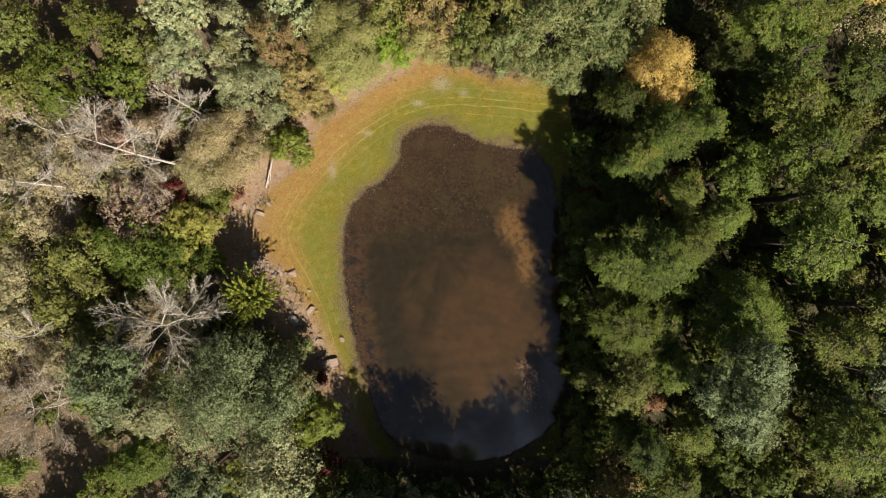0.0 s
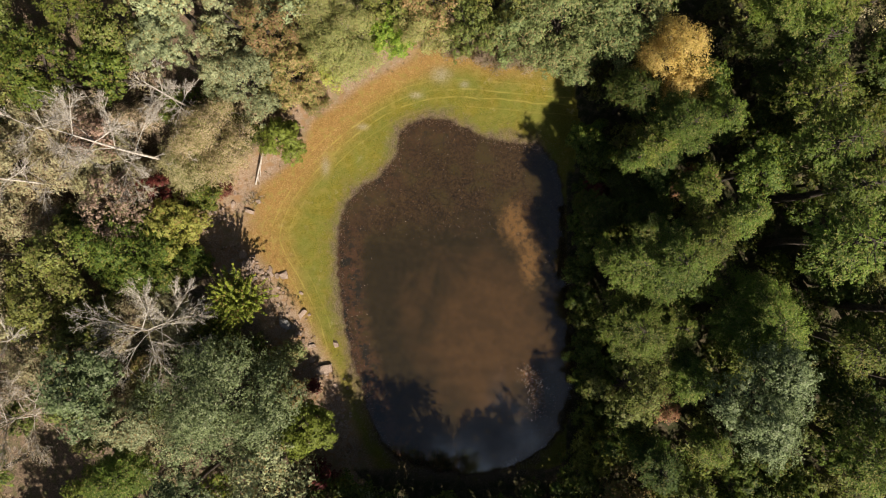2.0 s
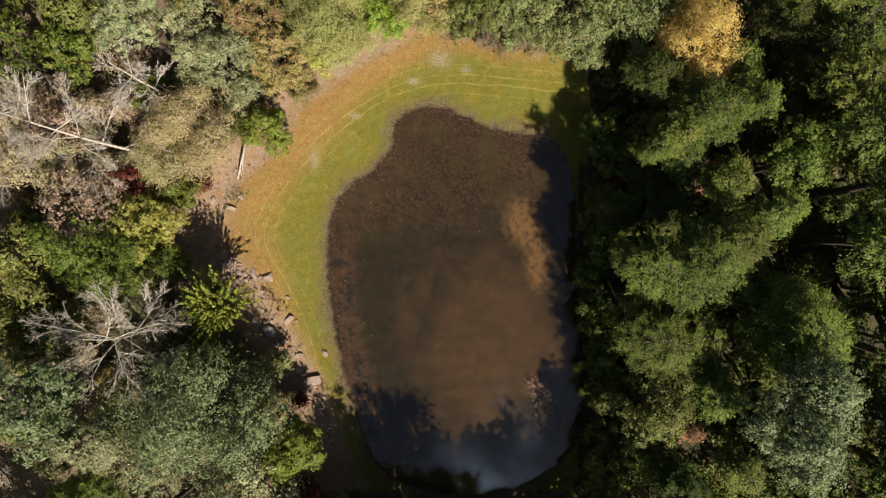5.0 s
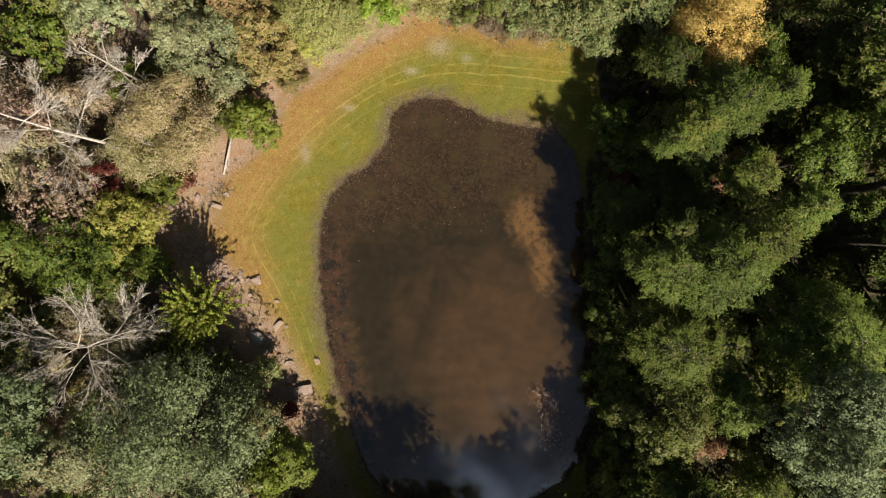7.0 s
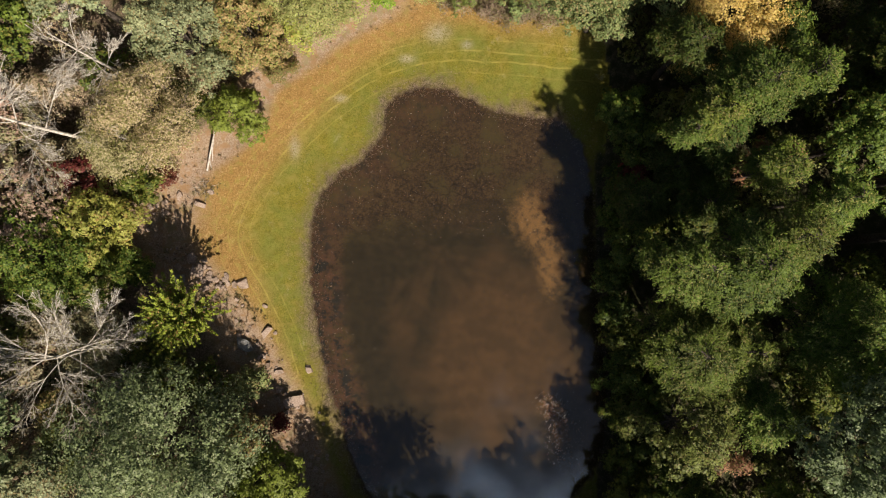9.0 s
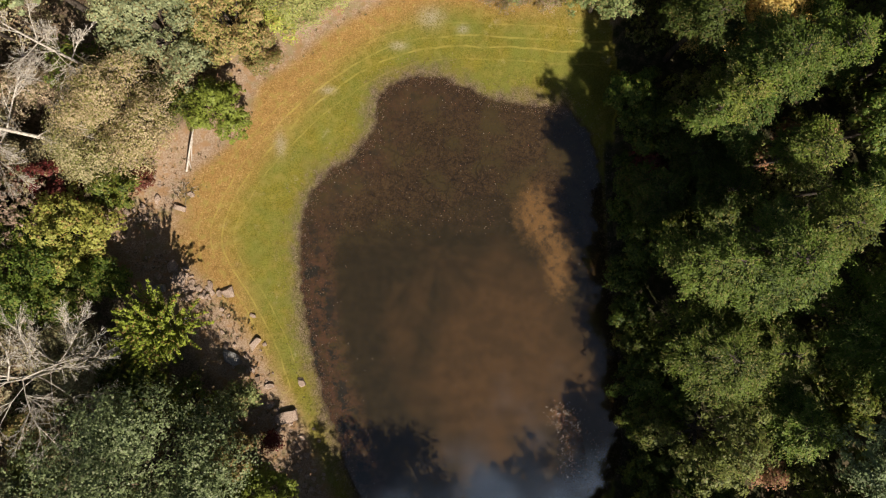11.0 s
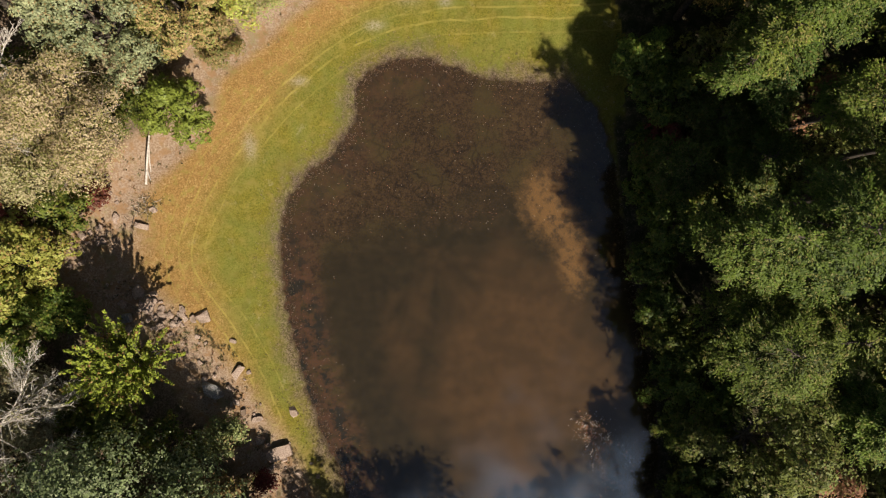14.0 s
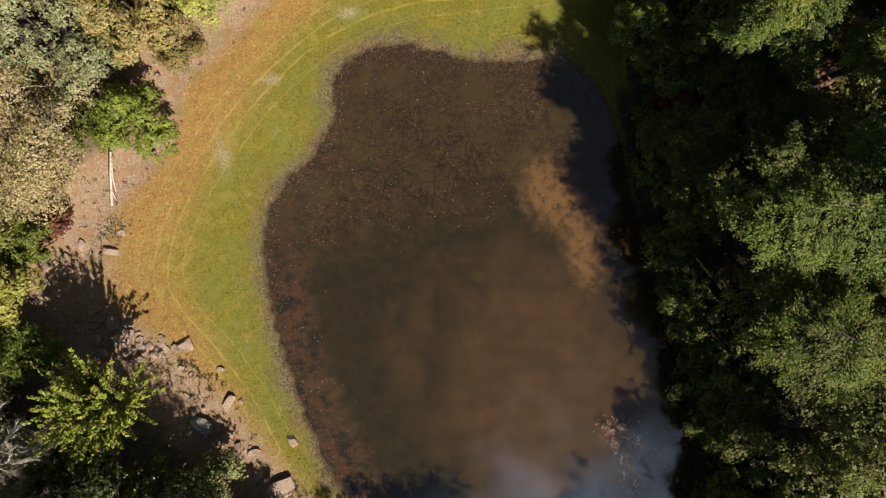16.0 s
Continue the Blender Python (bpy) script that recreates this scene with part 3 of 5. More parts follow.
def crown_leaves(style, radius, height, depth, r, count, fine):
    """Centres of the boughs and the leaves of one crown, about the tree's foot; height is the top, depth the crown's own height."""
    turn = r.uniform(0, math.tau)
    lobes = [(r.normal() * 0.1 * radius, r.normal() * 0.1 * radius, height - 0.3 * depth, 0.42 * radius)]
    tiers = [(0.64, 0.6, 0.35, max(5, int(4 + radius * 1.3)))]
    if depth > 1.75 * radius:
        tiers.append((0.74, 0.86, 0.32, max(5, int(4 + radius * 1.5))))
    for reach, drop, wide, boughs in tiers:
        for i in range(boughs):
            a = turn + i * math.tau / boughs + r.uniform(-0.38, 0.38)
            out = radius * reach * r.uniform(0.66, 1.16)
            lobes.append((math.cos(a) * out, math.sin(a) * out, height - depth * drop * r.uniform(0.7, 1.25), radius * wide * r.uniform(0.7, 1.35)))
        turn += 0.6
    lobes = np.array(lobes)
    clump, puff_size, leaf = {"oak": (0.54, 0.25, 0.22), "bush": (0.46, 0.23, 0.23), "fine": (0.5, 0.36, 0.17)}[style]
    tall = min(0.8 * depth / max(radius, 0.1) / 0.9, 1.7)
    clumps = []
    for cx, cy, cz, cr in lobes:
        knobs = fibonacci(max(5, int(7 * cr)), r, -0.1) + r.normal(size=(max(5, int(7 * cr)), 3)) * 0.16
        for kn in knobs:
            centre = np.array([cx, cy, cz]) + kn * np.array([1, 1, tall]) * cr * r.uniform(0.5, 0.95)
            kr = cr * r.uniform(0.3, 0.56)
            k = max(4, int(4.4 * kr * kr / (clump * clump) * 1.5))
            way = fibonacci(k, r, -0.35) + r.normal(size=(k, 3)) * 0.2
            spots = centre + way * np.array([1, 1, min(tall, 1.15)]) * kr * r.uniform(0.45, 1.25, (k, 1))
            clumps.append(np.hstack([spots, puff_size * np.exp(r.normal(size=(k, 1)) * 0.38), unit(way * 0.6 + kn * 0.6)]))
    clumps = np.vstack(clumps)
    size = clumps[:, 3] ** 2
    pick = r.choice(len(clumps), count, p=size / size.sum())
    base = clumps[pick]
    way = unit(r.normal(size=(count, 3)) + base[:, 4:7] * 0.7 + np.array([0, 0, 0.35]))
    where = base[:, :3] + way * base[:, 3:4] * np.array([1, 1, 0.7]) * r.uniform(0.35, 1.2, (count, 1))
    normal = unit(way * 0.6 + base[:, 4:7] * 0.75 + r.normal(size=(count, 3)) * 0.3 + np.array([0, 0, 0.18]))
    return lobes, None, leaf_faces(where, normal, leaf * fine, r, 0.75, True)


def tree(name, label, style, leaves, x, y, height, radius, seed, leaf_count=None, depth=None, lean=(0, 0), sides=6):
    """A leafy tree or shrub: trunk with limbs, and a crown of many leaves."""
    r = np.random.RandomState(seed)
    foot = new(name)
    foot.location = (x, y, ground_at(x, y) - 0.08)
    foot.empty_display_size = 0.5
    edge_gap = distance(np.array([[x, y]]), CLEARING, True)[0][0]
    if depth is None and edge_gap < 8:
        depth = (0.52 if style == "pine" and height > 9 else 0.8) * height
    depth = depth or min(height * 0.75, radius * {"oak": 1.35, "pine": 1.9, "bush": 1.5, "fine": 1.4}[style] + (3.5 if style == "pine" and height > 10 else 0.5))
    density = {"oak": 530, "pine": 740, "bush": 620, "fine": 820}[style]
    close = abs(x) < 28 and -19 < y < 20
    count = leaf_count or int((density * radius * radius * 1.55 + 250) * (0.75 if not close else 2.7 if style == "pine" else 2.05))
    fine = 2.3 if name == "forest_tree" else 0.85 if leaf_count else 0.62 if close else 0.9
    lobes, roots, (verts, faces) = (plume_crown(radius, height, depth, r, count, fine) if style == "pine" else crown_leaves(style, radius, height, depth, r, count, fine))
    verts[:, 0] += lean[0] * verts[:, 2] / height
    verts[:, 1] += lean[1] * verts[:, 2] / height
    thick = 0.02 * height + 0.02
    fork = np.array([lean[0] * 0.5, lean[1] * 0.5, height - depth * 0.85])
    fork[2] = max(fork[2], 0.15 * height)
    paths = [bent((0, 0, -0.15), fork, thick, thick * 0.7, r, 0.03, 5)]
    if roots is not None:
        paths.append(bent(fork, (lean[0], lean[1], height * 0.88), thick * 0.6, thick * 0.05, r, 0.02, 5))
    for i, (cx, cy, cz, cr) in enumerate(lobes):
        if roots is not None:
            paths.append(bent(roots[i] + np.array([lean[0], lean[1], 0]) * roots[i][2] / height, (cx + lean[0] * cz / height, cy + lean[1] * cz / height, cz), thick * 0.13, thick * 0.04, r, 0.04, 3))
            continue
        paths.append(bent(fork, (cx + lean[0] * cz / height, cy + lean[1] * cz / height, cz), thick * 0.5, thick * 0.1, r, 0.08, 4))
    part("trunk", mesh_from("trunk", *tubes(paths, sides), BARK, True), foot)
    part("crown", mesh_from("crown", verts, faces, LEAVES[leaves]), foot)
    if style == "fine" and height > 5.5 and leaves != "yellow" and not leaf_count:
        shoots = []
        for _ in range(220):
            cx, cy, cz, cr = lobes[r.randint(len(lobes))]
            way = unit(np.array([cx, cy, 0.0]) * 0.5 / radius + r.normal(size=3) * 0.5 + np.array([0, 0, 0.75]))
            start = np.array([cx, cy, cz]) * 0.94
            shoots.append(bent(start, start + way * cr * r.uniform(1.0, 1.5), 0.035, 0.01, r, 0.1, 4))
        tagged(part("twig_spray", mesh_from("twig_spray", *tubes(shoots, 3), TWIG, True), foot), kind="stuff")
    return tagged(foot, label, "shrub" if height < 4.5 else "tree", "shrubs under the trees" if height < 4.5 else "trees round the pond")


def bare_tree(name, label, x, y, height, radius, seed, lean=(0, 0), twigs=3, wood=None, leaves=None, leaf_count=0):
    """A leafless tree: forking boughs down to thin twigs."""
    r = np.random.RandomState(seed)
    foot = new(name)
    foot.location = (x, y, ground_at(x, y) - 0.08)
    foot.empty_display_size = 0.5
    thick = 0.0125 * height + 0.015
    top = np.array([lean[0], lean[1], height * 0.92])
    stem = bent((0, 0, -0.15), top, thick, thick * 0.25, r, 0.02, 9)
    twig_paths, tips, limbs = [], [], []

    def grow(a, way, length, rad, level):
        b = a + way * length
        path = bent(a, b, rad, rad * 0.45, r, 0.07, 5 if level < 2 else 3 if level < 4 else 2)
        twig_paths.append(path)
        if level >= twigs:
            tips.append(b)
            return
        for _ in range(r.randint(3, 5) if level > 1 else r.randint(4, 7) if level else r.randint(5, 8)):
            s = r.uniform(0.3, 1.0)
            k = path[min(int(s * (len(path) - 1)), len(path) - 1)]
            turned = unit(way + r.normal(size=3) * 0.4 + np.array([0, 0, 0.05]))
            grow(k[:3], turned, length * r.uniform(0.4, 0.62), max(rad * 0.55, 0.009), level + 1)

    boughs = int(8 + radius)
    for i in range(boughs):
        a = i * 2.39996 + r.uniform(-0.2, 0.2)
        s = 0.45 + 0.53 * (i / boughs)
        at = stem[int(s * 8)][:3]
        rise = r.uniform(0.1, 0.5) + (0.7 if i > boughs - 3 else 0)
        way = unit(np.array([math.cos(a), math.sin(a), rise]))
        grow(at, way, radius * r.uniform(0.68, 0.9), thick * 0.3, 0)
        limbs.append(list(twig_paths))
        twig_paths.clear()
    trunk = part("trunk", mesh_from("trunk", *tubes([stem], 7), wood or DEAD, True), foot)
    for paths in limbs:
        part("bough", mesh_from("bough", *tubes(paths, 3), wood or DEAD, True), trunk)
    if leaf_count:
        tips = np.array(tips)
        where = tips[r.randint(0, len(tips), leaf_count)] + r.normal(size=(leaf_count, 3)) * 0.22
        v, f = leaf_faces(where, unit(r.normal(size=(leaf_count, 3)) + np.array([0, 0, 0.6])), 0.12, r)
        part("crown", mesh_from("crown", v, f, LEAVES[leaves]), foot)
    return tagged(foot, label, "tree", "trees round the pond")


tree("broadleaf_tree", "olive-green broadleaf tree in the mixed wood", "oak", "olive", -37.01, 19.01, 12.0, 2.65, 101)
tree("pine_tree", "yellow-green feathery tree with sunlit bough ends", "pine", "pine", -30.87, 19.66, 12.0, 2.41, 102)
tree("broadleaf_tree", "mid-green broadleaf tree with glossy leaves", "oak", "green", -32.89, 14.63, 12.0, 3.21, 103)
tree("broadleaf_tree", "olive-green broadleaf tree in the mixed wood", "oak", "olive", -38.82, 14.66, 9.0, 2.58, 104)
tree("oak_tree", "grey-green broadleaf tree with a dense lumpy crown", "oak", "oak", -22.15, 20.41, 13.0, 3.06, 105)
tree("oak_tree", "grey-green broadleaf tree with a dense lumpy crown", "oak", "oak", -17.60, 19.41, 14.0, 2.59, 106)
tree("oak_tree", "grey-green broadleaf tree with a dense lumpy crown", "oak", "oak", -13.36, 21.30, 13.0, 2.46, 107)
tree("oak_tree", "grey-green broadleaf tree with a dense lumpy crown", "oak", "oak", -22.58, 16.54, 12.0, 2.49, 108)
tree("oak_tree", "grey-green broadleaf tree with a dense lumpy crown", "oak", "oak", -17.01, 14.31, 11.0, 2.91, 109)
tree("oak_tree", "grey-green broadleaf tree with a dense lumpy crown", "oak", "oak", -19.19, 16.04, 12.5, 2.31, 110)
tree("oak_tree", "broadleaf tree turning rusty orange-brown in autumn", "oak", "rust", -14.56, 18.31, 14.5, 2.46, 111)
tree("oak_tree", "broadleaf tree turning rusty orange-brown in autumn", "oak", "rust", -13.09, 15.26, 10.0, 2.55, 112)
tree("oak_tree", "broadleaf tree turning rusty orange-brown in autumn", "oak", "rust", -18.82, 17.43, 13.0, 1.09, 113)
tree("shrub", "bright green leafy bush at the clearing edge", "bush", "bright", -14.7, 10.0, 6.0, 2.05, 114)
tree("thin_tree", "tan thin-leaved tree with fading olive foliage", "fine", "tan", -20.12, 9.72, 8.0, 3.60, 115)
tree("thin_tree", "tan thin-leaved tree with fading olive foliage", "fine", "tan", -23.19, 7.53, 7.0, 2.35, 116)
tree("broadleaf_tree", "mid-green broadleaf tree with glossy leaves", "oak", "green", -28.57, 15.37, 9.0, 2.61, 117)
tree("broadleaf_tree", "olive-green broadleaf tree in the mixed wood", "oak", "olive", -28.20, 18.27, 8.0, 2.61, 118)
tree("thin_tree", "pale olive sparse tree losing its leaves", "fine", "pale", -40.35, 13.78, 8.0, 2.90, 119)
tree("thin_tree", "pale olive sparse tree losing its leaves", "fine", "pale", -38.23, 7.45, 8.0, 3.19, 120)
tree("thin_tree", "pale olive sparse tree losing its leaves", "fine", "pale", -34.28, 10.33, 6.0, 3.57, 121)
tree("thin_tree", "pale olive sparse tree losing its leaves", "fine", "pale", -29.96, 8.16, 6.0, 2.97, 122)
tree("thin_tree", "pinkish brown tree with dry autumn leaves", "bush", "pink", -28.49, 3.81, 9.0, 3.21, 123)
tree("red_shrub", "dark red autumn shrub among the trees", "bush", "red", -25.85, 5.30, 6.0, 1.78, 124)
tree("sapling_tree", "yellow-green young tree beginning to turn", "bush", "lime", -24.0, 1.95, 7.0, 2.6, 125)
tree("understorey_tree", "dark green understorey tree in the shade", "bush", "green", -22.08, 5.04, 4.0, 1.70, 126)
tree("understorey_tree", "dark green understorey tree in the shade", "bush", "green", -22.95, -1.18, 3.0, 1.23, 127)
tree("broadleaf_tree", "mid-green broadleaf tree with glossy leaves", "oak", "green", -27.24, -0.21, 9.0, 3.90, 128)
tree("broadleaf_tree", "olive-green broadleaf tree in the mixed wood", "oak", "olive", -32.16, 0.05, 10.0, 2.55, 129)
tree("broadleaf_tree", "olive-green broadleaf tree in the mixed wood", "oak", "olive", -34.33, -4.28, 9.0, 3.44, 130)
tree("thin_tree", "pale olive sparse tree losing its leaves", "fine", "pale", -38.82, -6.31, 9.0, 2.98, 131)
tree("thin_tree", "pale olive sparse tree losing its leaves", "fine", "pale", -39.86, -2.03, 9.0, 2.87, 132)
tree("broadleaf_tree", "olive-green broadleaf tree in the mixed wood", "oak", "olive", -39.86, 2.14, 9.0, 2.58, 133)
tree("thin_tree", "pale olive sparse tree losing its leaves", "fine", "pale", -38.23, 3.22, 8.0, 2.79, 134)
tree("understorey_tree", "dark green understorey tree in the shade", "bush", "green", -31.74, 2.19, 7.0, 2.06, 135)
tree("understorey_tree", "dark green understorey tree in the shade", "bush", "green", -24.80, -1.55, 5.0, 2.65, 136)
tree("sapling_tree", "yellow-green young tree beginning to turn", "bush", "lime", -10.24, 16.75, 3.5, 1.47, 137)
tree("oak_tree", "broadleaf tree turning rusty orange-brown in autumn", "oak", "rust", -12.12, 13.89, 4.0, 1.46, 138)
tree("understorey_tree", "dark green understorey tree in the shade", "bush", "green", -18.20, 10.85, 4.0, 1.58, 139)
tree("broadleaf_tree", "olive-green broadleaf tree in the mixed wood", "oak", "olive", -8.06, 18.52, 3.0, 1.35, 140)
tree("thin_tree", "pale olive sparse tree losing its leaves", "fine", "pale", -28.55, -8.15, 5.0, 3.73, 141)
tree("broadleaf_tree", "olive-green broadleaf tree in the mixed wood", "oak", "olive", -30.95, -6.47, 5.5, 2.99, 142)
tree("thin_tree", "pale olive sparse tree losing its leaves", "fine", "pale", -24.98, -6.55, 4.5, 2.72, 143)
tree("oak_tree", "deep grey-green oak with a broad lumpy crown", "oak", "oakdark", -18.21, -12.88, 13.5, 5.43, 144)
tree("oak_tree", "deep grey-green oak with a broad lumpy crown", "oak", "oakdark", -28.40, -11.67, 13.0, 3.60, 145)
tree("pine_tree", "yellow-green feathery tree with sunlit bough ends", "pine", "pine", -38.59, -19.25, 11.0, 2.44, 147)
tree("pine_tree", "yellow-green feathery tree with sunlit bough ends", "pine", "pine", -26.65, -18.76, 12.0, 2.82, 148)
tree("pine_tree", "yellow-green feathery tree with sunlit bough ends", "pine", "pine", -29.94, -20.82, 11.0, 2.29, 149)
tree("oak_tree", "grey-green broadleaf tree with a dense lumpy crown", "oak", "oak", -15.10, -19.80, 14.0, 3.88, 150)
tree("oak_tree", "deep grey-green oak with a broad lumpy crown", "oak", "oakdark", -20.56, -19.81, 13.0, 2.62, 151)
tree("shrub", "bright green leafy bush at the clearing edge", "bush", "bright", -12.5, -16.0, 8.5, 2.6, 152)
tree("oak_tree", "broadleaf tree turning rusty orange-brown in autumn", "oak", "rust", -13.6, -12.7, 9.0, 1.3, 153)
tree("red_shrub", "dark red autumn shrub among the trees", "bush", "red", -11.05, -20.68, 7.0, 1.3, 154)
tree("broadleaf_tree", "mid-green broadleaf tree with glossy leaves", "oak", "green", -9.94, -22.18, 7.0, 2.65, 155)
tree("understorey_tree", "dark green understorey tree in the shade", "bush", "green", -20.78, -9.35, 5.5, 2.99, 156)
tree("oak_tree", "broadleaf tree turning rusty orange-brown in autumn", "oak", "rust", -25.86, -10.63, 7.0, 1.76, 157)
tree("thin_tree", "pale olive sparse tree losing its leaves", "fine", "pale", -35.06, -9.45, 8.0, 2.61, 158)
tree("broadleaf_tree", "olive-green broadleaf tree in the mixed wood", "oak", "olive", -32.28, -8.50, 7.0, 2.35, 159)
tree("understorey_tree", "dark green understorey tree in the shade", "bush", "green", -7.79, -23.20, 6.0, 2.38, 160)
tree("soft_tree", "soft light-olive tree with drooping fine foliage", "fine", "soft", -8.82, 18.31, 9.0, 3.33, 161)
tree("soft_tree", "soft light-olive tree with drooping fine foliage", "fine", "soft", -10.26, 19.66, 12.0, 2.77, 162)
tree("shrub", "vivid green leafy bush at the clearing edge", "bush", "vivid", -4.73, 19.63, 5.5, 2.15, 163)
tree("soft_tree", "soft light-olive tree with drooping fine foliage", "fine", "soft", -1.53, 19.80, 8.0, 2.32, 164)
tree("broadleaf_tree", "olive-green broadleaf tree in the mixed wood", "oak", "olive", 2.63, 19.54, 10.0, 2.38, 165)
tree("broadleaf_tree", "olive-green broadleaf tree in the mixed wood", "oak", "olive", 4.83, 21.17, 12.0, 2.77, 166)
tree("oak_tree", "soft green oak with a broad lumpy crown", "oak", "oakgreen", 6.24, 19.02, 10.0, 2.27, 167)
tree("oak_tree", "soft green oak with a broad lumpy crown", "oak", "oakgreen", 10.17, 19.78, 11.5, 4.17, 168)
tree("oak_tree", "soft green oak with a broad lumpy crown", "oak", "oakgreen", 14.04, 19.52, 10.5, 3.72, 169)
tree("oak_tree", "soft green oak with a broad lumpy crown", "oak", "oakgreen", 11.20, 16.75, 9.5, 2.28, 170)
tree("oak_tree", "soft green oak with a broad lumpy crown", "oak", "oakgreen", 17.40, 21.42, 12.0, 2.77, 171)
tree("broadleaf_tree", "olive-green broadleaf tree in the mixed wood", "oak", "olive", -4.79, 21.84, 11.0, 2.52, 172)
tree("oak_tree", "broadleaf tree turning rusty orange-brown in autumn", "oak", "rust", -0.70, 21.42, 12.0, 2.49, 173)
tree("dry_shrub", "dry brownish weeds and shrub at the edge", "fine", "dryweed", 1.19, 19.13, 2.0, 1.37, 174)
tree("dry_shrub", "dry brownish weeds and shrub at the edge", "fine", "dryweed", 6.03, 18.04, 1.5, 1.25, 175)
tree("dry_shrub", "dry brownish weeds and shrub at the edge", "fine", "dryweed", 3.76, 18.38, 1.5, 1.13, 176)
tree("dry_shrub", "dry brownish weeds and shrub at the edge", "fine", "dryweed", 8.31, 17.81, 1.5, 1.00, 177)
tree("yellow_tree", "golden yellow autumn tree, dense rounded crown", "fine", "yellow", 19.4, 15.9, 12.5, 3.3, 178)
tree("pine_tree", "dark olive feathery tree among its neighbours", "pine", "pinedark", 26.22, 17.18, 13.0, 2.48, 179)
tree("pine_tree", "dark olive feathery tree among its neighbours", "pine", "pinedark", 27.45, 13.38, 12.0, 2.01, 180)
tree("yellow_tree", "golden yellow autumn tree, dense rounded crown", "fine", "yellow", 18.99, 18.99, 11.0, 0.73, 181)
tree("pine_tree", "yellow-green feathery tree with sunlit bough ends", "pine", "pine", 27.33, 18.90, 17.0, 3.30, 182)
tree("pine_tree", "yellow-green feathery tree with sunlit bough ends", "pine", "pine", 30.92, 19.61, 17.0, 2.59, 183)
tree("pine_tree", "yellow-green feathery tree with sunlit bough ends", "pine", "pine", 28.66, 15.76, 16.0, 2.67, 184)
tree("yellow_tree", "golden yellow autumn tree, dense rounded crown", "fine", "yellow", 34.67, 20.11, 16.0, 1.47, 185)
tree("pine_tree", "yellow-green feathery tree with sunlit bough ends", "pine", "pine", 28.47, 11.81, 16.5, 2.66, 186)
tree("pine_tree", "yellow-green feathery tree with sunlit bough ends", "pine", "pine", 29.45, 7.96, 17.0, 3.11, 187)
tree("pine_tree", "dark olive feathery tree among its neighbours", "pine", "pinedark", 34.21, 14.61, 17.0, 2.92, 188)
tree("pine_tree", "yellow-green feathery tree with sunlit bough ends", "pine", "pine", 35.87, 7.55, 16.0, 2.20, 189)
tree("pine_tree", "yellow-green feathery tree with sunlit bough ends", "pine", "pine", 16.1, -6.5, 11.5, 4.05, 190)
tree("pine_tree", "yellow-green feathery tree with sunlit bough ends", "pine", "pine", 25.36, -5.66, 15.0, 4.55, 191)
tree("pine_tree", "yellow-green feathery tree with sunlit bough ends", "pine", "pine", 30.22, 0.51, 18.0, 3.53, 192)
tree("sapling_tree", "yellow-green young tree beginning to turn", "bush", "lime", 35.53, 0.33, 16.0, 1.47, 193)
tree("pine_tree", "yellow-green feathery tree with sunlit bough ends", "pine", "pine", 31.34, -7.39, 18.0, 2.70, 194)
tree("pine_tree", "yellow-green feathery tree with sunlit bough ends", "pine", "pine", 34.92, -4.60, 18.0, 2.23, 195)
tree("pine_tree", "yellow-green feathery tree with sunlit bough ends", "pine", "pine", 30.92, 4.76, 17.0, 2.12, 196)
tree("understorey_tree", "dark green understorey tree in the shade", "bush", "green", 36.75, 12.73, 8.0, 2.61, 197)
tree("understorey_tree", "dark green understorey tree in the shade", "bush", "green", 34.64, -3.12, 8.0, 2.61, 198)
tree("understorey_tree", "dark green understorey tree in the shade", "bush", "green", 24.90, -9.57, 7.0, 2.65, 199)
tree("understorey_tree", "dark green understorey tree in the shade", "bush", "green", 32.00, -10.51, 8.0, 2.61, 200)
tree("broadleaf_tree", "olive-green broadleaf tree in the mixed wood", "oak", "olive", 16.2, -12.0, 13.0, 3.1, 201)
tree("understorey_tree", "dark green understorey tree in the shade", "bush", "green", 15.27, -11.01, 4.0, 1.83, 202)
tree("understorey_tree", "dark green understorey tree in the shade", "bush", "green", 14.72, -14.33, 4.0, 1.83, 203)
tree("understorey_tree", "dark green understorey tree in the shade", "bush", "green", 14.33, -7.78, 3.0, 1.48, 204)
tree("understorey_tree", "dark green understorey tree in the shade", "bush", "green", 16.2, -16.90, 9.0, 2.3, 205)
tree("oak_tree", "broadleaf tree turning rusty orange-brown in autumn", "oak", "russet", 18.6, -13.4, 12.0, 1.3, 206)
tree("oak_tree", "deep grey-green oak with a broad lumpy crown", "oak", "oakdark", 24.0, -11.4, 16.0, 4.3, 207)
tree("shrub", "bright green leafy bush at the clearing edge", "bush", "bright", 14.2, -18.4, 7.0, 2.23, 208)
tree("oak_tree", "deep grey-green oak with a broad lumpy crown", "oak", "oakdark", 35.87, -10.08, 16.0, 2.73, 209)
tree("pine_tree", "dark olive feathery tree among its neighbours", "pine", "pinedark", 33.47, -12.81, 13.0, 2.38, 210)
tree("pine_tree", "yellow-green feathery tree with sunlit bough ends", "pine", "pine", 33.37, -16.16, 17.0, 3.77, 211)
tree("pine_tree", "yellow-green feathery tree with sunlit bough ends", "pine", "pine", 20.36, -20.26, 12.0, 2.61, 212)
tree("pine_tree", "yellow-green feathery tree with sunlit bough ends", "pine", "pine", 21.62, -15.99, 12.0, 1.81, 213)
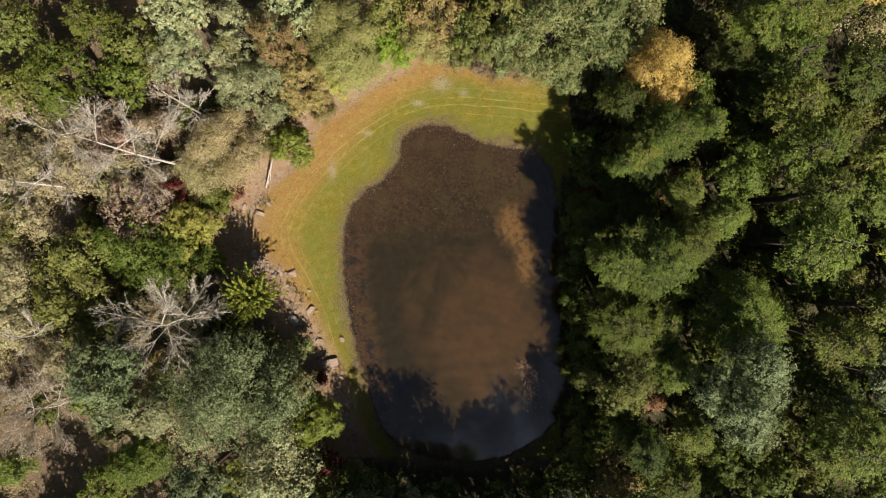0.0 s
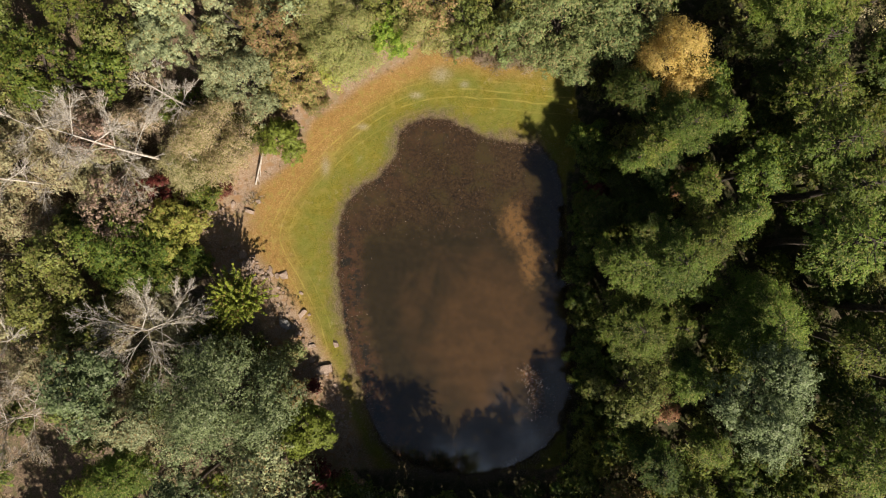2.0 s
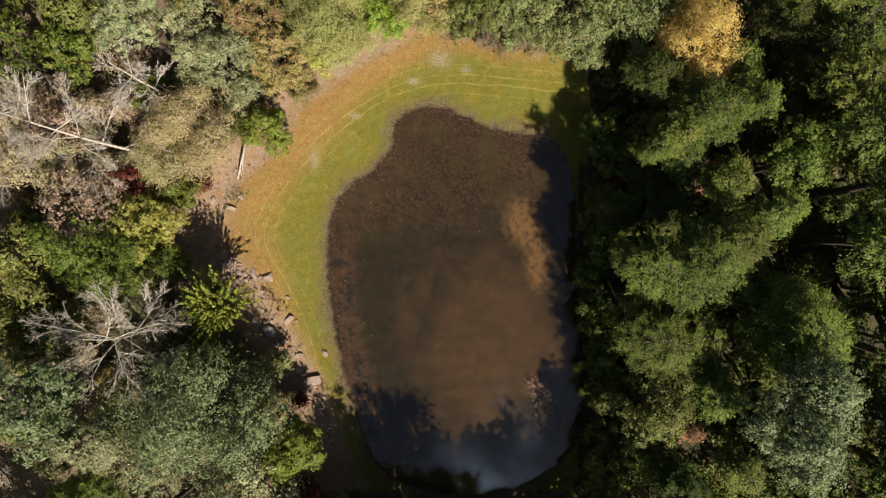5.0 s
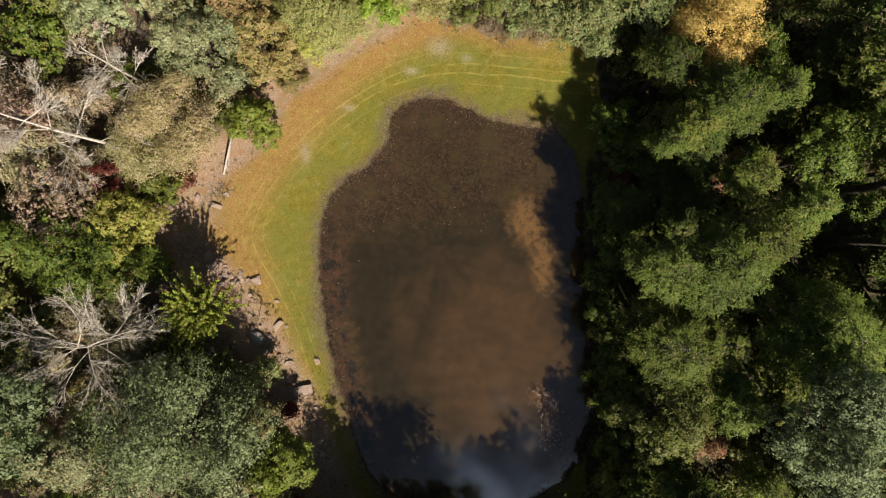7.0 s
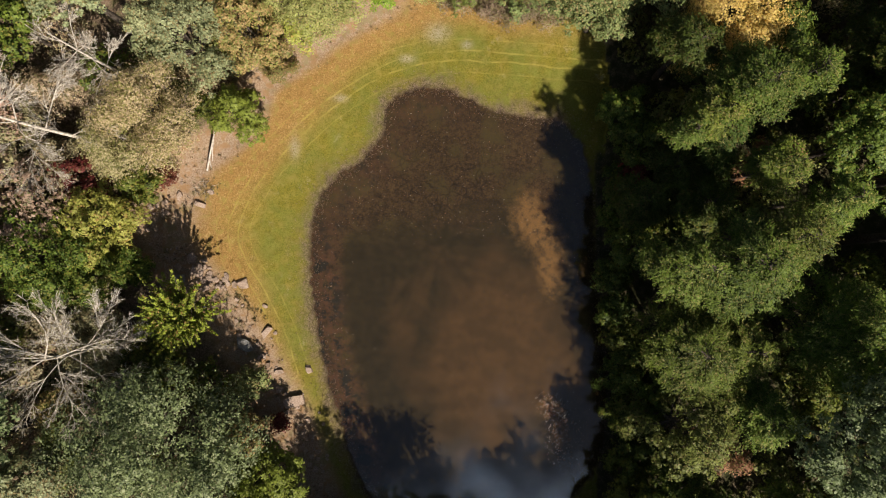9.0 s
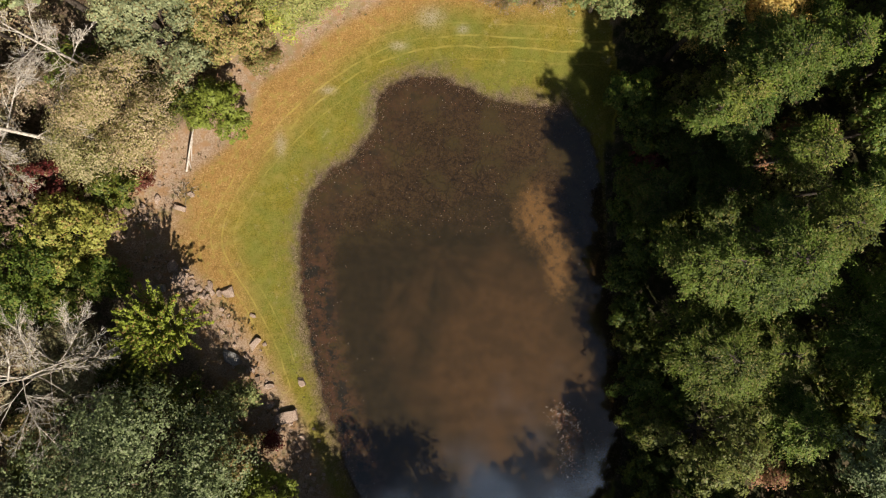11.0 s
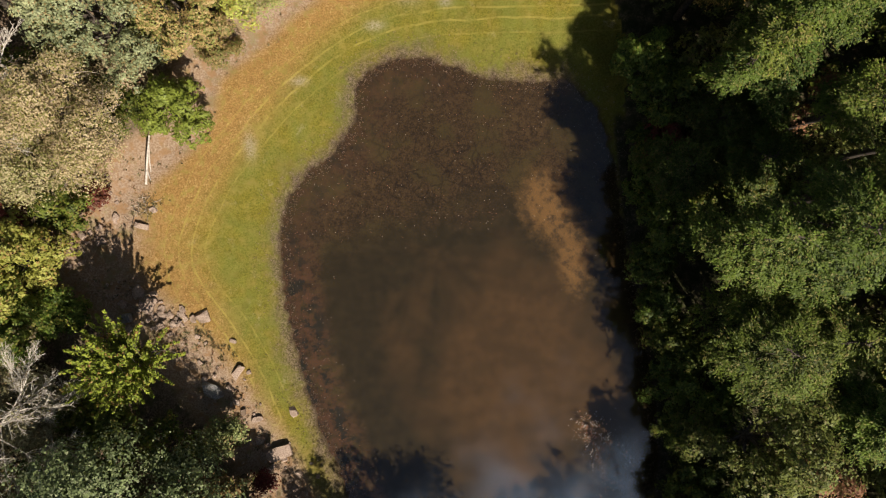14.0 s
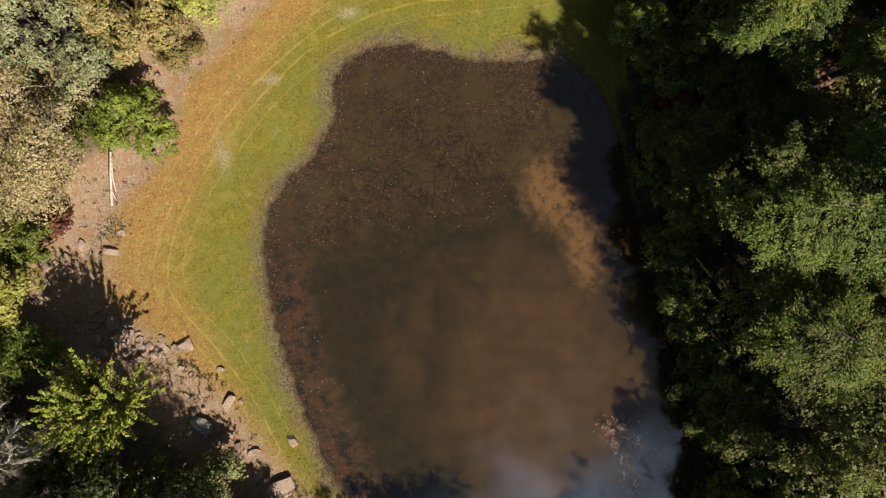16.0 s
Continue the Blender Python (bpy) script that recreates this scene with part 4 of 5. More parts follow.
tree("broadleaf_tree", "mid-green broadleaf tree with glossy leaves", "oak", "green", 28.63, -19.95, 9.5, 3.2, 214)
tree("oak_tree", "broadleaf tree turning rusty orange-brown in autumn", "oak", "rust", 16.35, -22.39, 7.0, 2.35, 215)
tree("understorey_tree", "dark green understorey tree in the shade", "bush", "green", 26.92, -18.21, 9.0, 2.87, 216)
tree("understorey_tree", "dark green understorey tree in the shade", "bush", "green", 32.78, -16.44, 10.0, 2.27, 217)
tree("understorey_tree", "dark green understorey tree in the shade", "bush", "green", -4.62, -24.70, 4.5, 2.54, 218)
tree("understorey_tree", "dark green understorey tree in the shade", "bush", "green", 0.33, -25.14, 4.5, 2.72, 219)
tree("understorey_tree", "dark green understorey tree in the shade", "bush", "green", 5.28, -24.70, 4.5, 2.54, 220)
tree("understorey_tree", "dark green understorey tree in the shade", "bush", "green", 9.79, -23.33, 4.5, 2.30, 221)
tree("understorey_tree", "dark green understorey tree in the shade", "bush", "green", 12.36, -20.73, 5.0, 2.11, 222)
# next oak is added out of view, only to shade the south-west bare clay
tree("oak_tree", "deep grey-green oak with a broad lumpy crown", "oak", "oakdark", -30.63, -31.89, 15.0, 3.99, 223)
tree("oak_tree", "deep grey-green oak with a broad lumpy crown", "oak", "oakdark", -7.84, -24.90, 11.0, 3.36, 224, depth=8)
tree("oak_tree", "grey-green broadleaf tree with a dense lumpy crown", "oak", "oak", -2.46, -24.84, 12.0, 2.65, 225, depth=8.5)
tree("oak_tree", "deep grey-green oak with a broad lumpy crown", "oak", "oakdark", -5.98, -24.34, 12.0, 2.49, 226, depth=8.5)
tree("broadleaf_tree", "olive-green broadleaf tree in the mixed wood", "oak", "olive", 2.41, -25.67, 8.5, 2.02, 227)
tree("oak_tree", "deep grey-green oak with a broad lumpy crown", "oak", "oakdark", 6.79, -25.62, 9.5, 2.62, 228, depth=7)
tree("oak_tree", "deep grey-green oak with a broad lumpy crown", "oak", "oakdark", 11.13, -25.21, 10.0, 3.12, 229, depth=7.5)
tree("pine_tree", "yellow-green feathery tree with sunlit bough ends", "pine", "pine", 15.98, -24.95, 14.0, 2.70, 230)
tree("oak_tree", "grey-green broadleaf tree with a dense lumpy crown", "oak", "oak", -11.96, -25.44, 14.0, 3.24, 231)
tree("oak_tree", "deep grey-green oak with a broad lumpy crown", "oak", "oakdark", -4.12, -25.54, 14.0, 3.13, 232, depth=8)
tree("oak_tree", "deep grey-green oak with a broad lumpy crown", "oak", "oakdark", -0.59, -25.73, 14.3, 3.22, 233, depth=8)
tree("oak_tree", "grey-green broadleaf tree with a dense lumpy crown", "oak", "oak", 2.46, -25.90, 13.8, 2.70, 234, depth=8)
tree("oak_tree", "deep grey-green oak with a broad lumpy crown", "oak", "oakdark", 17.2, -24.4, 15.0, 2.8, 235, depth=7)
tree("pine_tree", "dark olive feathery tree among its neighbours", "pine", "pinedark", 17.87, 7.69, 11.0, 2.29, 236)
tree("pine_tree", "dark olive feathery tree among its neighbours", "pine", "pinedark", 16.29, 5.72, 6.5, 2.06, 237)
tree("pine_tree", "dark olive feathery tree among its neighbours", "pine", "pinedark", 14.2, 3.2, 7.0, 2.2, 238, depth=5.5)
tree("pine_tree", "dark olive feathery tree among its neighbours", "pine", "pinedark", 16.28, 12.98, 10.5, 2.3, 239)
tree("pine_tree", "yellow-green feathery tree with sunlit bough ends", "pine", "pine", 19.43, 9.95, 13.0, 2.80, 240)
tree("pine_tree", "yellow-green feathery tree with sunlit bough ends", "pine", "pine", 22.32, 10.56, 13.0, 1.86, 241)
tree("pine_tree", "yellow-green feathery tree with sunlit bough ends", "pine", "pine", 17.33, 8.48, 12.0, 1.98, 242)
tree("pine_tree", "yellow-green feathery tree with sunlit bough ends", "pine", "pine", 15.94, 7.50, 11.0, 1.24, 243)
tree("pine_tree", "dark olive feathery tree among its neighbours", "pine", "pinedark", 17.2, 4.4, 6.0, 1.8, 244)
tree("broadleaf_tree", "mid-green broadleaf tree with glossy leaves", "oak", "green", 22.4, 14.0, 9.5, 1.6, 245)
tree("oak_tree", "broadleaf tree turning rusty orange-brown in autumn", "oak", "russet", 21.3, 5.9, 13.0, 1.1, 246)
tree("pine_tree", "yellow-green feathery tree with sunlit bough ends", "pine", "pine", 20.60, 4.86, 12.5, 2.06, 247)
tree("broadleaf_tree", "mid-green broadleaf tree with glossy leaves", "oak", "green", 25.11, 6.14, 13.0, 2.52, 248)
tree("pine_tree", "yellow-green feathery tree with sunlit bough ends", "pine", "pine", 23.93, 2.95, 13.5, 2.13, 249)
tree("pine_tree", "yellow-green feathery tree with sunlit bough ends", "pine", "pine", 17.9, -0.9, 15.8, 3.4, 250, depth=9.5)
tree("pine_tree", "yellow-green feathery tree with sunlit bough ends", "pine", "pine", 20.36, 0.75, 15.5, 2.07, 251)
tree("pine_tree", "yellow-green feathery tree with sunlit bough ends", "pine", "pine", 15.3, -1.0, 15.2, 2.6, 252, depth=10.5)
tree("pine_tree", "dark olive feathery tree among its neighbours", "pine", "pinedark", 18.14, 3.19, 7.5, 2.20, 253)
tree("pine_tree", "dark olive feathery tree among its neighbours", "pine", "pinedark", 18.76, 5.88, 7.0, 1.67, 254)
tree("understorey_tree", "dark green understorey tree in the shade", "bush", "green", 13.95, 0.08, 7.0, 2.02, 255)
tree("understorey_tree", "dark green understorey tree in the shade", "bush", "green", 13.61, 10.08, 3.5, 2.21, 256)
tree("understorey_tree", "dark green understorey tree in the shade", "bush", "green", 15.07, 7.57, 5.0, 2.07, 257)
tree("red_shrub", "dark red autumn shrub among the trees", "bush", "red", 14.47, 5.05, 4.0, 1.57, 258)
tree("understorey_tree", "dark green understorey tree in the shade", "bush", "green", 16.67, 2.89, 6.0, 2.30, 259)
tree("shrub", "rusty brown shrub among dark undergrowth", "bush", "rust", -21.51, -7.86, 2.6, 1.08, 260)
tree("shrub", "rusty brown shrub among dark undergrowth", "bush", "rust", -26.33, -3.22, 3.0, 0.94, 261)
tree("red_shrub", "dark red autumn shrub among the trees", "bush", "red", -12.31, -12.94, 2.0, 0.55, 262)
tree("shrub", "grey-green leafy shrub on the bank", "bush", "oakgreen", -14.16, -9.70, 3.2, 1.21, 263)
tree("understorey_tree", "dark green understorey tree in the shade", "bush", "green", -22.87, -1.24, 3.5, 1.46, 264)
tree("shrub", "rusty brown shrub among dark undergrowth", "bush", "rust", -22.97, -11.42, 3.0, 1.01, 265)
bare_tree("bare_tree", "grey leafless tree with wide forking boughs", -24.4, -6.34, 12.5, 5.4, 266, (0.60, 0.00), twigs=4, leaves="pale", leaf_count=1500)
bare_tree("bare_tree", "bleached leafless tree leaning over brush", -22.80, 7.80, 12.5, 4.60, 267, (-7.6, 1.60), twigs=4)
bare_tree("bare_tree", "pale leafless tree with fine twigs", -33.20, 9.90, 10.0, 3.30, 268, (-1.50, 0.60))
bare_tree("bare_tree", "pinkish grey leafless tree fanned to one side", -21.30, 12.20, 10.5, 2.70, 269, (-2.60, 1.20), twigs=4)
bare_tree("bare_tree", "bleached leafless tree with a pale leaning trunk", -31.80, 5.20, 11.0, 3.40, 270, (-6.20, 0.70))
bare_tree("bare_tree", "pinkish grey leafless tree with fine twigs", -35.33, -14.3, 11.0, 4.3, 271, (0.00, 0.00), twigs=4, leaves="pink", leaf_count=7000)
bare_tree("bare_tree", "pale leafless tree with fine twigs", -36.35, -7.59, 11.0, 2.55, 272, (0.00, 0.00))

tree("pine_tree", "dark olive feathery tree among its neighbours", "pine", "pinedark", 31.5, 12.6, 12.0, 3.0, 280)
tree("pine_tree", "yellow-green feathery tree with sunlit bough ends", "pine", "pine", 36.6, 4.6, 14.0, 3.0, 281)
tree("pine_tree", "yellow-green feathery tree with sunlit bough ends", "pine", "pine", 38.8, -7.6, 15.0, 3.2, 282)
tree("broadleaf_tree", "mid-green broadleaf tree with glossy leaves", "oak", "green", 32.3, 9.8, 10.0, 2.4, 283)
tree("oak_tree", "grey-green broadleaf tree with a dense lumpy crown", "oak", "oak", -26.4, -14.4, 10.5, 3.0, 284)
tree("broadleaf_tree", "olive-green broadleaf tree in the mixed wood", "oak", "olive", -24.6, -13.4, 8.5, 2.2, 285)
tree("broadleaf_tree", "olive-green broadleaf tree in the mixed wood", "oak", "olive", -31.2, -12.6, 9.0, 2.6, 286)

tree("understorey_tree", "dark green understorey tree in the shade", "bush", "green", 28.5, 11.0, 8.5, 2.6, 287)
tree("understorey_tree", "dark green understorey tree in the shade", "bush", "green", 33.0, 5.8, 9.0, 2.6, 288)
tree("understorey_tree", "dark green understorey tree in the shade", "bush", "green", 34.8, -7.2, 9.0, 2.6, 289)
tree("red_shrub", "small red-leaved shrub beside bare clay", "bush", "red", -20.6, 5.7, 2.2, 0.8, 290)
tree("pine_tree", "dark olive feathery tree among its neighbours", "pine", "pinedark", 17.4, -17.6, 12.0, 2.4, 292)
for i, (px, py) in enumerate(((13.4, 5.2), (13.2, 2.6), (12.9, -2.0), (13.1, -4.4), (13.3, -6.4), (13.5, -9.2), (13.6, -12.2), (13.9, -15.8))):
    tree("understorey_tree", "dark green understorey tree in the shade", "bush", "green", px, py, 3.0 + 0.7 * (i % 3), 1.4 + 0.2 * (i % 2), 300 + i)
for i, (px, py) in enumerate(((-37.5, 11.0), (-31.5, 12.2), (-30.3, 5.6), (-33.6, 7.4), (-27.4, 11.6), (-37.0, 5.6), (-26.6, 6.6), (-30.6, 9.9), (-40.5, 9.0), (-35.0, 2.6))):
    kind = ("pale", "pink", "pale")[i % 3]
    tree("thin_tree", "pinkish brown tree with dry autumn leaves" if kind == "pink" else "pale olive sparse tree losing its leaves", "fine", kind, px, py, 5.0 + 0.6 * (i % 4), 2.1, 320 + i)

tree("pine_tree", "yellow-green feathery tree with sunlit bough ends", "pine", "pine", 19.3, -6.3, 11.0, 2.5, 340)
tree("pine_tree", "yellow-green feathery tree with sunlit bough ends", "pine", "pine", 20.2, -10.4, 11.5, 2.3, 341)
tree("broadleaf_tree", "mid-green broadleaf tree with glossy leaves", "oak", "green", 20.6, -3.6, 10.0, 2.2, 342)

# ---- young tree with upright leafy shoots on the rocky bank ----
def shoot_tree(name, label, leaves, x, y, height, radius, seed, shoots=150):
    r = np.random.RandomState(seed)
    foot = new(name)
    foot.location = (x, y, ground_at(x, y) - 0.08)
    paths = [bent((0, 0, -0.15), (0, 0, height * 0.5), 0.11, 0.06, r, 0.03)]
    where, normal = [], []
    for i in range(shoots):
        a = i * 2.39996
        s = math.sqrt((i + 0.5) / shoots) * r.uniform(0.65, 1.1)
        start = np.array([0, 0, height * (0.3 + 0.2 * r.rand())]) + r.normal(size=3) * 0.25
        tip = np.array([math.cos(a) * s * radius, math.sin(a) * s * radius, height * (1.0 - 0.42 * s * s)]) * r.uniform(0.7, 1.08) + np.array([0.25, 0.35, 0]) * s
        line = bent(start, tip, 0.03, 0.008, r, 0.06, 8)
        paths.append(line)
        k = r.uniform(0.35, 1.03, 85)
        way = unit(tip - start)
        side = unit(np.cross(way, r.normal(size=(85, 3))))
        where.append(start + (tip - start) * k[:, None] + side * (0.3 * (1.15 - k))[:, None])
        normal.append(unit(side * 0.5 + np.array([0, 0, 0.8]) + r.normal(size=(85, 3)) * 0.35))
    part("trunk", mesh_from("trunk", *tubes(paths, 5), BARK, True), foot)
    part("crown", mesh_from("crown", *leaf_faces(np.vstack(where), np.vstack(normal), 0.2, r, 0.55), LEAVES[leaves]), foot)
    return tagged(foot, label, "tree", "trees round the pond")


shoot_tree("young_tree", "bright green young tree with spiky leafy shoots", "shoots", -18.24, -4.51, 8.2, 3.4, 900)


# ---- stones on the bank ----
def boulder(x, y, long, wide, tall, turn, seed, material, label, name="boulder"):
    r = np.random.RandomState(seed)
    bm = bmesh.new()
    bmesh.ops.create_icosphere(bm, subdivisions=3 if long > 0.45 else 2, radius=0.5)
    faces = [np.array(q, float) for q in ((1, 0, 0), (-1, 0, 0), (0, 1, 0), (0, -1, 0), (0, 0, 1), (0, 0, -1))]
    cuts = [(Vector(unit(q + r.normal(size=3) * 0.2)), r.uniform(0.24, 0.34)) for q in faces] + [(Vector(unit(r.normal(size=3))), r.uniform(0.3, 0.42)) for _ in range(6)]
    for v in bm.verts:
        for way, reach in cuts:
            over = v.co.dot(way) - reach
            if over > 0:
                v.co -= way * over * 0.97
        v.co += v.co.normalized() * 0.03 * noise.noise(v.co * 5 + Vector((seed, 0, 0)))
        v.co = Vector((v.co.x * long * 1.45, v.co.y * wide * 1.45, v.co.z * tall * 1.45))
    me = bpy.data.meshes.new(name)
    bm.to_mesh(me)
    bm.free()
    me.materials.append(material)
    ob = new(name, me)
    ob.matrix_world = pose(x, y, ground_at(x, y) + tall * 0.22, r.uniform(-8, 8), r.uniform(-8, 8), turn)
    return tagged(ob, label, "boulder" if long > 0.7 else "stone", "stones on the bank")


TAN, GREY = "weathered tan angular boulder on the clay bank", "weathered grey boulder lying in shade"
boulder(-15.3, -2.45, 0.95, 0.75, 0.38, 20, 1, STONE, TAN)
boulder(-16.53, -2.07, 0.55, 0.35, 0.28, 60, 2, STONE, TAN)
boulder(-18.5, 3.65, 0.95, 0.5, 0.4, -25, 3, STONE, "pale flat stone at the edge of dry grass")
boulder(-13.55, -6.27, 0.95, 0.55, 0.3, 50, 4, STONE, TAN)
boulder(-15.12, -7.14, 1.35, 0.8, 0.5, -25, 5, STONE_GREY, GREY)
boulder(-10.31, -9.2, 0.5, 0.6, 0.32, 15, 6, STONE, "small brown boulder on the narrow grass strip")
boulder(-11.43, -11.62, 1.75, 0.95, 0.5, 15, 7, STONE, "large pale boulder at the end of the bank")
boulder(-12.58, -9.35, 0.65, 0.4, 0.3, 5, 8, STONE, TAN)
boulder(-17.08, -2.71, 0.5, 0.32, 0.2, 30, 9, STONE, TAN)
boulder(-18.08, -2.85, 0.8, 0.4, 0.22, 35, 10, STONE, TAN)
boulder(-13.38, -8.77, 0.35, 0.5, 0.3, 0, 11, STONE, TAN)
boulder(-18.51, -1.46, 1.1, 0.8, 0.35, 50, 12, STONE, "flat pinkish slab half bedded in clay")
boulder(-13.65, -4.23, 0.5, 0.3, 0.2, -20, 13, STONE, TAN)
boulder(-19.92, -2.06, 0.9, 0.6, 0.45, 10, 14, STONE_GREY, GREY)
boulder(-12.87, -6.35, 0.35, 0.3, 0.22, 10, 15, STONE, TAN)
boulder(-17.6, 4.55, 0.5, 0.35, 0.25, -40, 16, STONE, TAN)
boulder(-12.57, -10.71, 0.55, 0.45, 0.3, 0, 17, STONE, TAN)
boulder(-18.41, -4.37, 0.8, 0.6, 0.4, 40, 18, STONE_GREY, GREY)
boulder(-19.13, -0.47, 0.9, 0.6, 0.3, 40, 19, STONE, "flat pinkish slab half bedded in clay")
slab_dice = np.random.RandomState(78)
for i in range(26):
    s = slab_dice.rand()
    long = slab_dice.uniform(0.3, 0.75)
    boulder(-19.4 + 2.9 * s + slab_dice.normal() * 0.35, -0.6 - 2.3 * s + slab_dice.normal() * 0.35, long, long * slab_dice.uniform(0.4, 0.75), 0.2, slab_dice.uniform(0, 180), 400 + i, STONE, "flat pinkish slab half bedded in clay")
stone_dice = np.random.RandomState(77)
for i in range(110):
    k = stone_dice.randint(int(len(BANK_LINE) * 0.58), len(BANK_LINE) - 8)
    sx, sy = BANK_LINE[k] + stone_dice.normal(size=2) * 0.7 + np.array([0.5, 0.3])
    size = 0.14 + 0.3 * stone_dice.rand() ** 2
    boulder(sx, sy, size * 1.2, size, size * 0.7, stone_dice.uniform(0, 180), 200 + i, STONE, "small loose stone on the clay bank", "stone")

# ---- fallen dead snag at the foot of the bush ----
snag = new("fallen_snag")
snag_x, snag_y = -17.85, 6.2
snag.location = (snag_x, snag_y, ground_at(snag_x, snag_y) + 0.08)
sr = np.random.RandomState(5)
log = part("log", mesh_from("log", *tubes([bent((0, 0, 0), (0.95, 2.8, 1.0), 0.08, 0.055, sr, 0.015, 8)], 7), SNAG, True), snag)
part("branch", mesh_from("branch", *tubes([bent((0.75, 2.2, 0.75), (0.5, 0.7, 0.25), 0.06, 0.035, sr, 0.03, 6)], 6), SNAG, True), log)
part("branch", mesh_from("branch", *tubes([bent((0.3, 0.9, 0.3), (0.35, 0.2, 0.05), 0.05, 0.03, sr, 0.04, 6)], 6), SNAG, True), log)
tagged(snag, "bleached forked dead log lying on bare clay", "log")


brush = new("brush_pile")
brush.location = (-18.3, 4.7, ground_at(-18.3, 4.7) + 0.05)
for i in range(26):
    a, from_x, from_y = sr.uniform(0, math.tau), sr.normal() * 0.5, sr.normal() * 0.3
    far = sr.uniform(0.3, 0.8)
    part("twig", mesh_from("twig", *tubes([bent((from_x, from_y, 0.02), (from_x + math.cos(a) * far, from_y + math.sin(a) * far, sr.uniform(0.02, 0.25)), 0.022, 0.008, sr, 0.08, 4)], 4), TWIG if i % 3 else BARK, True), brush)
tagged(brush, "low pile of dead brown twigs on bare clay", "brush pile")

# ---- bleached poles leaning in the western brush ----
def leaning_pole(x, y, dx, dy, height, seed):
    r = np.random.RandomState(seed)
    foot = new("dead_pole")
    foot.location = (x, y, ground_at(x, y) - 0.05)
    stem = bent((0, 0, -0.1), (dx, dy, height), 0.13, 0.05, r, 0.03, 8)
    trunk = part("trunk", mesh_from("trunk", *tubes([stem], 6), DEAD, True), foot)
    for k in (4, 5, 6):
        side = r.normal(size=3) * 0.5
        tip = stem[k, :3] + np.array([dx, dy, height]) * 0.14 + side
        part("branch", mesh_from("branch", *tubes([bent(stem[k, :3], tip, 0.04, 0.012, r, 0.08)], 5), DEAD, True), trunk)
    return tagged(foot, "bleached dead pole leaning in the brush", "dead tree", "dead poles in the brush")


leaning_pole(-35.27, -10.03, -3.6, -0.7, 6.0, 1)
leaning_pole(-37.38, -0.63, -5.2, 0.5, 7.5, 2)
leaning_pole(-37.72, -6.55, -5.8, -0.6, 8.0, 3)
leaning_pole(-39.09, -2.62, -3.0, 0.3, 7.0, 4)
leaning_pole(-36.13, 24.56, -3.5, 2.0, 9.0, 5)


# ---- grass, weeds and floating leaves ----
def scatter(low, high, count, seed):
    r = np.random.RandomState(seed)
    p = np.stack([r.uniform(low[0], high[0], count), r.uniform(low[1], high[1], count)], 1)
    to_pond, in_pond = distance(p, POND_LINE, True)
    to_bank, _ = distance(p, BANK_LINE, False)
    _, in_clearing = distance(p, CLEARING, True)
    z = land_height(p[:, 0], p[:, 1], to_pond, in_pond, to_bank, in_clearing)
    return r, p, np.where(in_pond, -to_pond, to_pond), np.where(in_clearing, to_bank, -to_bank), z


def blades(name, label, category, p, z, tall, material, r, each=3):
    """Tufts of narrow upright blades."""
    count = len(p) * each
    foot = np.repeat(np.hstack([p, z[:, None]]), each, 0) + np.hstack([r.normal(size=(count, 2)) * tall * 0.35, np.zeros((count, 1))])
    lean = np.hstack([r.normal(size=(count, 2)) * 0.7, np.ones((count, 1))])
    tip = foot + unit(lean) * (tall * r.uniform(0.5, 1.3, count))[:, None]
    side = unit(np.cross(lean, r.normal(size=(count, 3)))) * (tall * 0.16)
    verts = np.stack([foot - side, foot + side, tip], 1).reshape(-1, 3)
    return tagged(new(name, mesh_from(name, verts, np.arange(count * 3).reshape(-1, 3), material)), label, category, kind="stuff")


low, high = (-25, -24), (16, 20)
r, p, d, b, z = scatter(low, high, 60000, 31)
lawn = (d > 1.0) & (b > 0.4) & (p[:, 1] > -20.5) & ((p[:, 0] < 11.8) | (p[:, 1] > 8))
share = d / (d + np.abs(b) + 0.01)
orange = lawn & (share > 0.32 + 0.3 * smooth(p[:, 0], -5, 3) + 0.4 * r.rand(len(d)))
GREEN_BLADES = leaf_material("mown_grass_blades", (0.14, 0.14, 0.016), (0.32, 0.29, 0.05), (0.36, 0.3, 0.08), 0.1)
DRY_BLADES = leaf_material("dry_grass_blades", (0.22, 0.125, 0.035), (0.46, 0.29, 0.1), (0.24, 0.22, 0.05), 0.15)
MUD_BLADES = leaf_material("brown_dead_weeds", (0.16, 0.11, 0.08), (0.42, 0.32, 0.25), (0.2, 0.19, 0.06), 0.12)
WEED_BLADES = leaf_material("dark_green_weeds", (0.09, 0.095, 0.035), (0.28, 0.27, 0.13), (0.24, 0.14, 0.07), 0.2)
blades("mown_grass", "short green mown grass round the pond", "grass", p[lawn & ~orange], z[lawn & ~orange], 0.05, GREEN_BLADES, r, 5)
blades("dry_grass", "dry orange grass on the outer bank", "grass", p[orange], z[orange], 0.055, DRY_BLADES, r, 5)
edge = (d > -0.6) & (d < 0.1 + 2.0 * r.rand(len(d)) ** 1.8)
blades("shore_weeds", "brown dead weeds along the muddy shore", "weeds", p[edge], z[edge], 0.07, MUD_BLADES, r, 9)
clump = (p[:, 0] < 0) & (r.rand(len(d)) < 0.035 * (b > -1.5) * (b < 1.8) + 0.2 * (b > -0.3) * (b < 1.3) * (p[:, 1] < 0.5) * (lumps(p[:, 0], p[:, 1], 1.6, 21) > 0))
blades("bank_weeds", "scattered dark weeds on the clay bank", "weeds", p[clump], z[clump], 0.17, WEED_BLADES, r, 9)
s = r.rand(260)
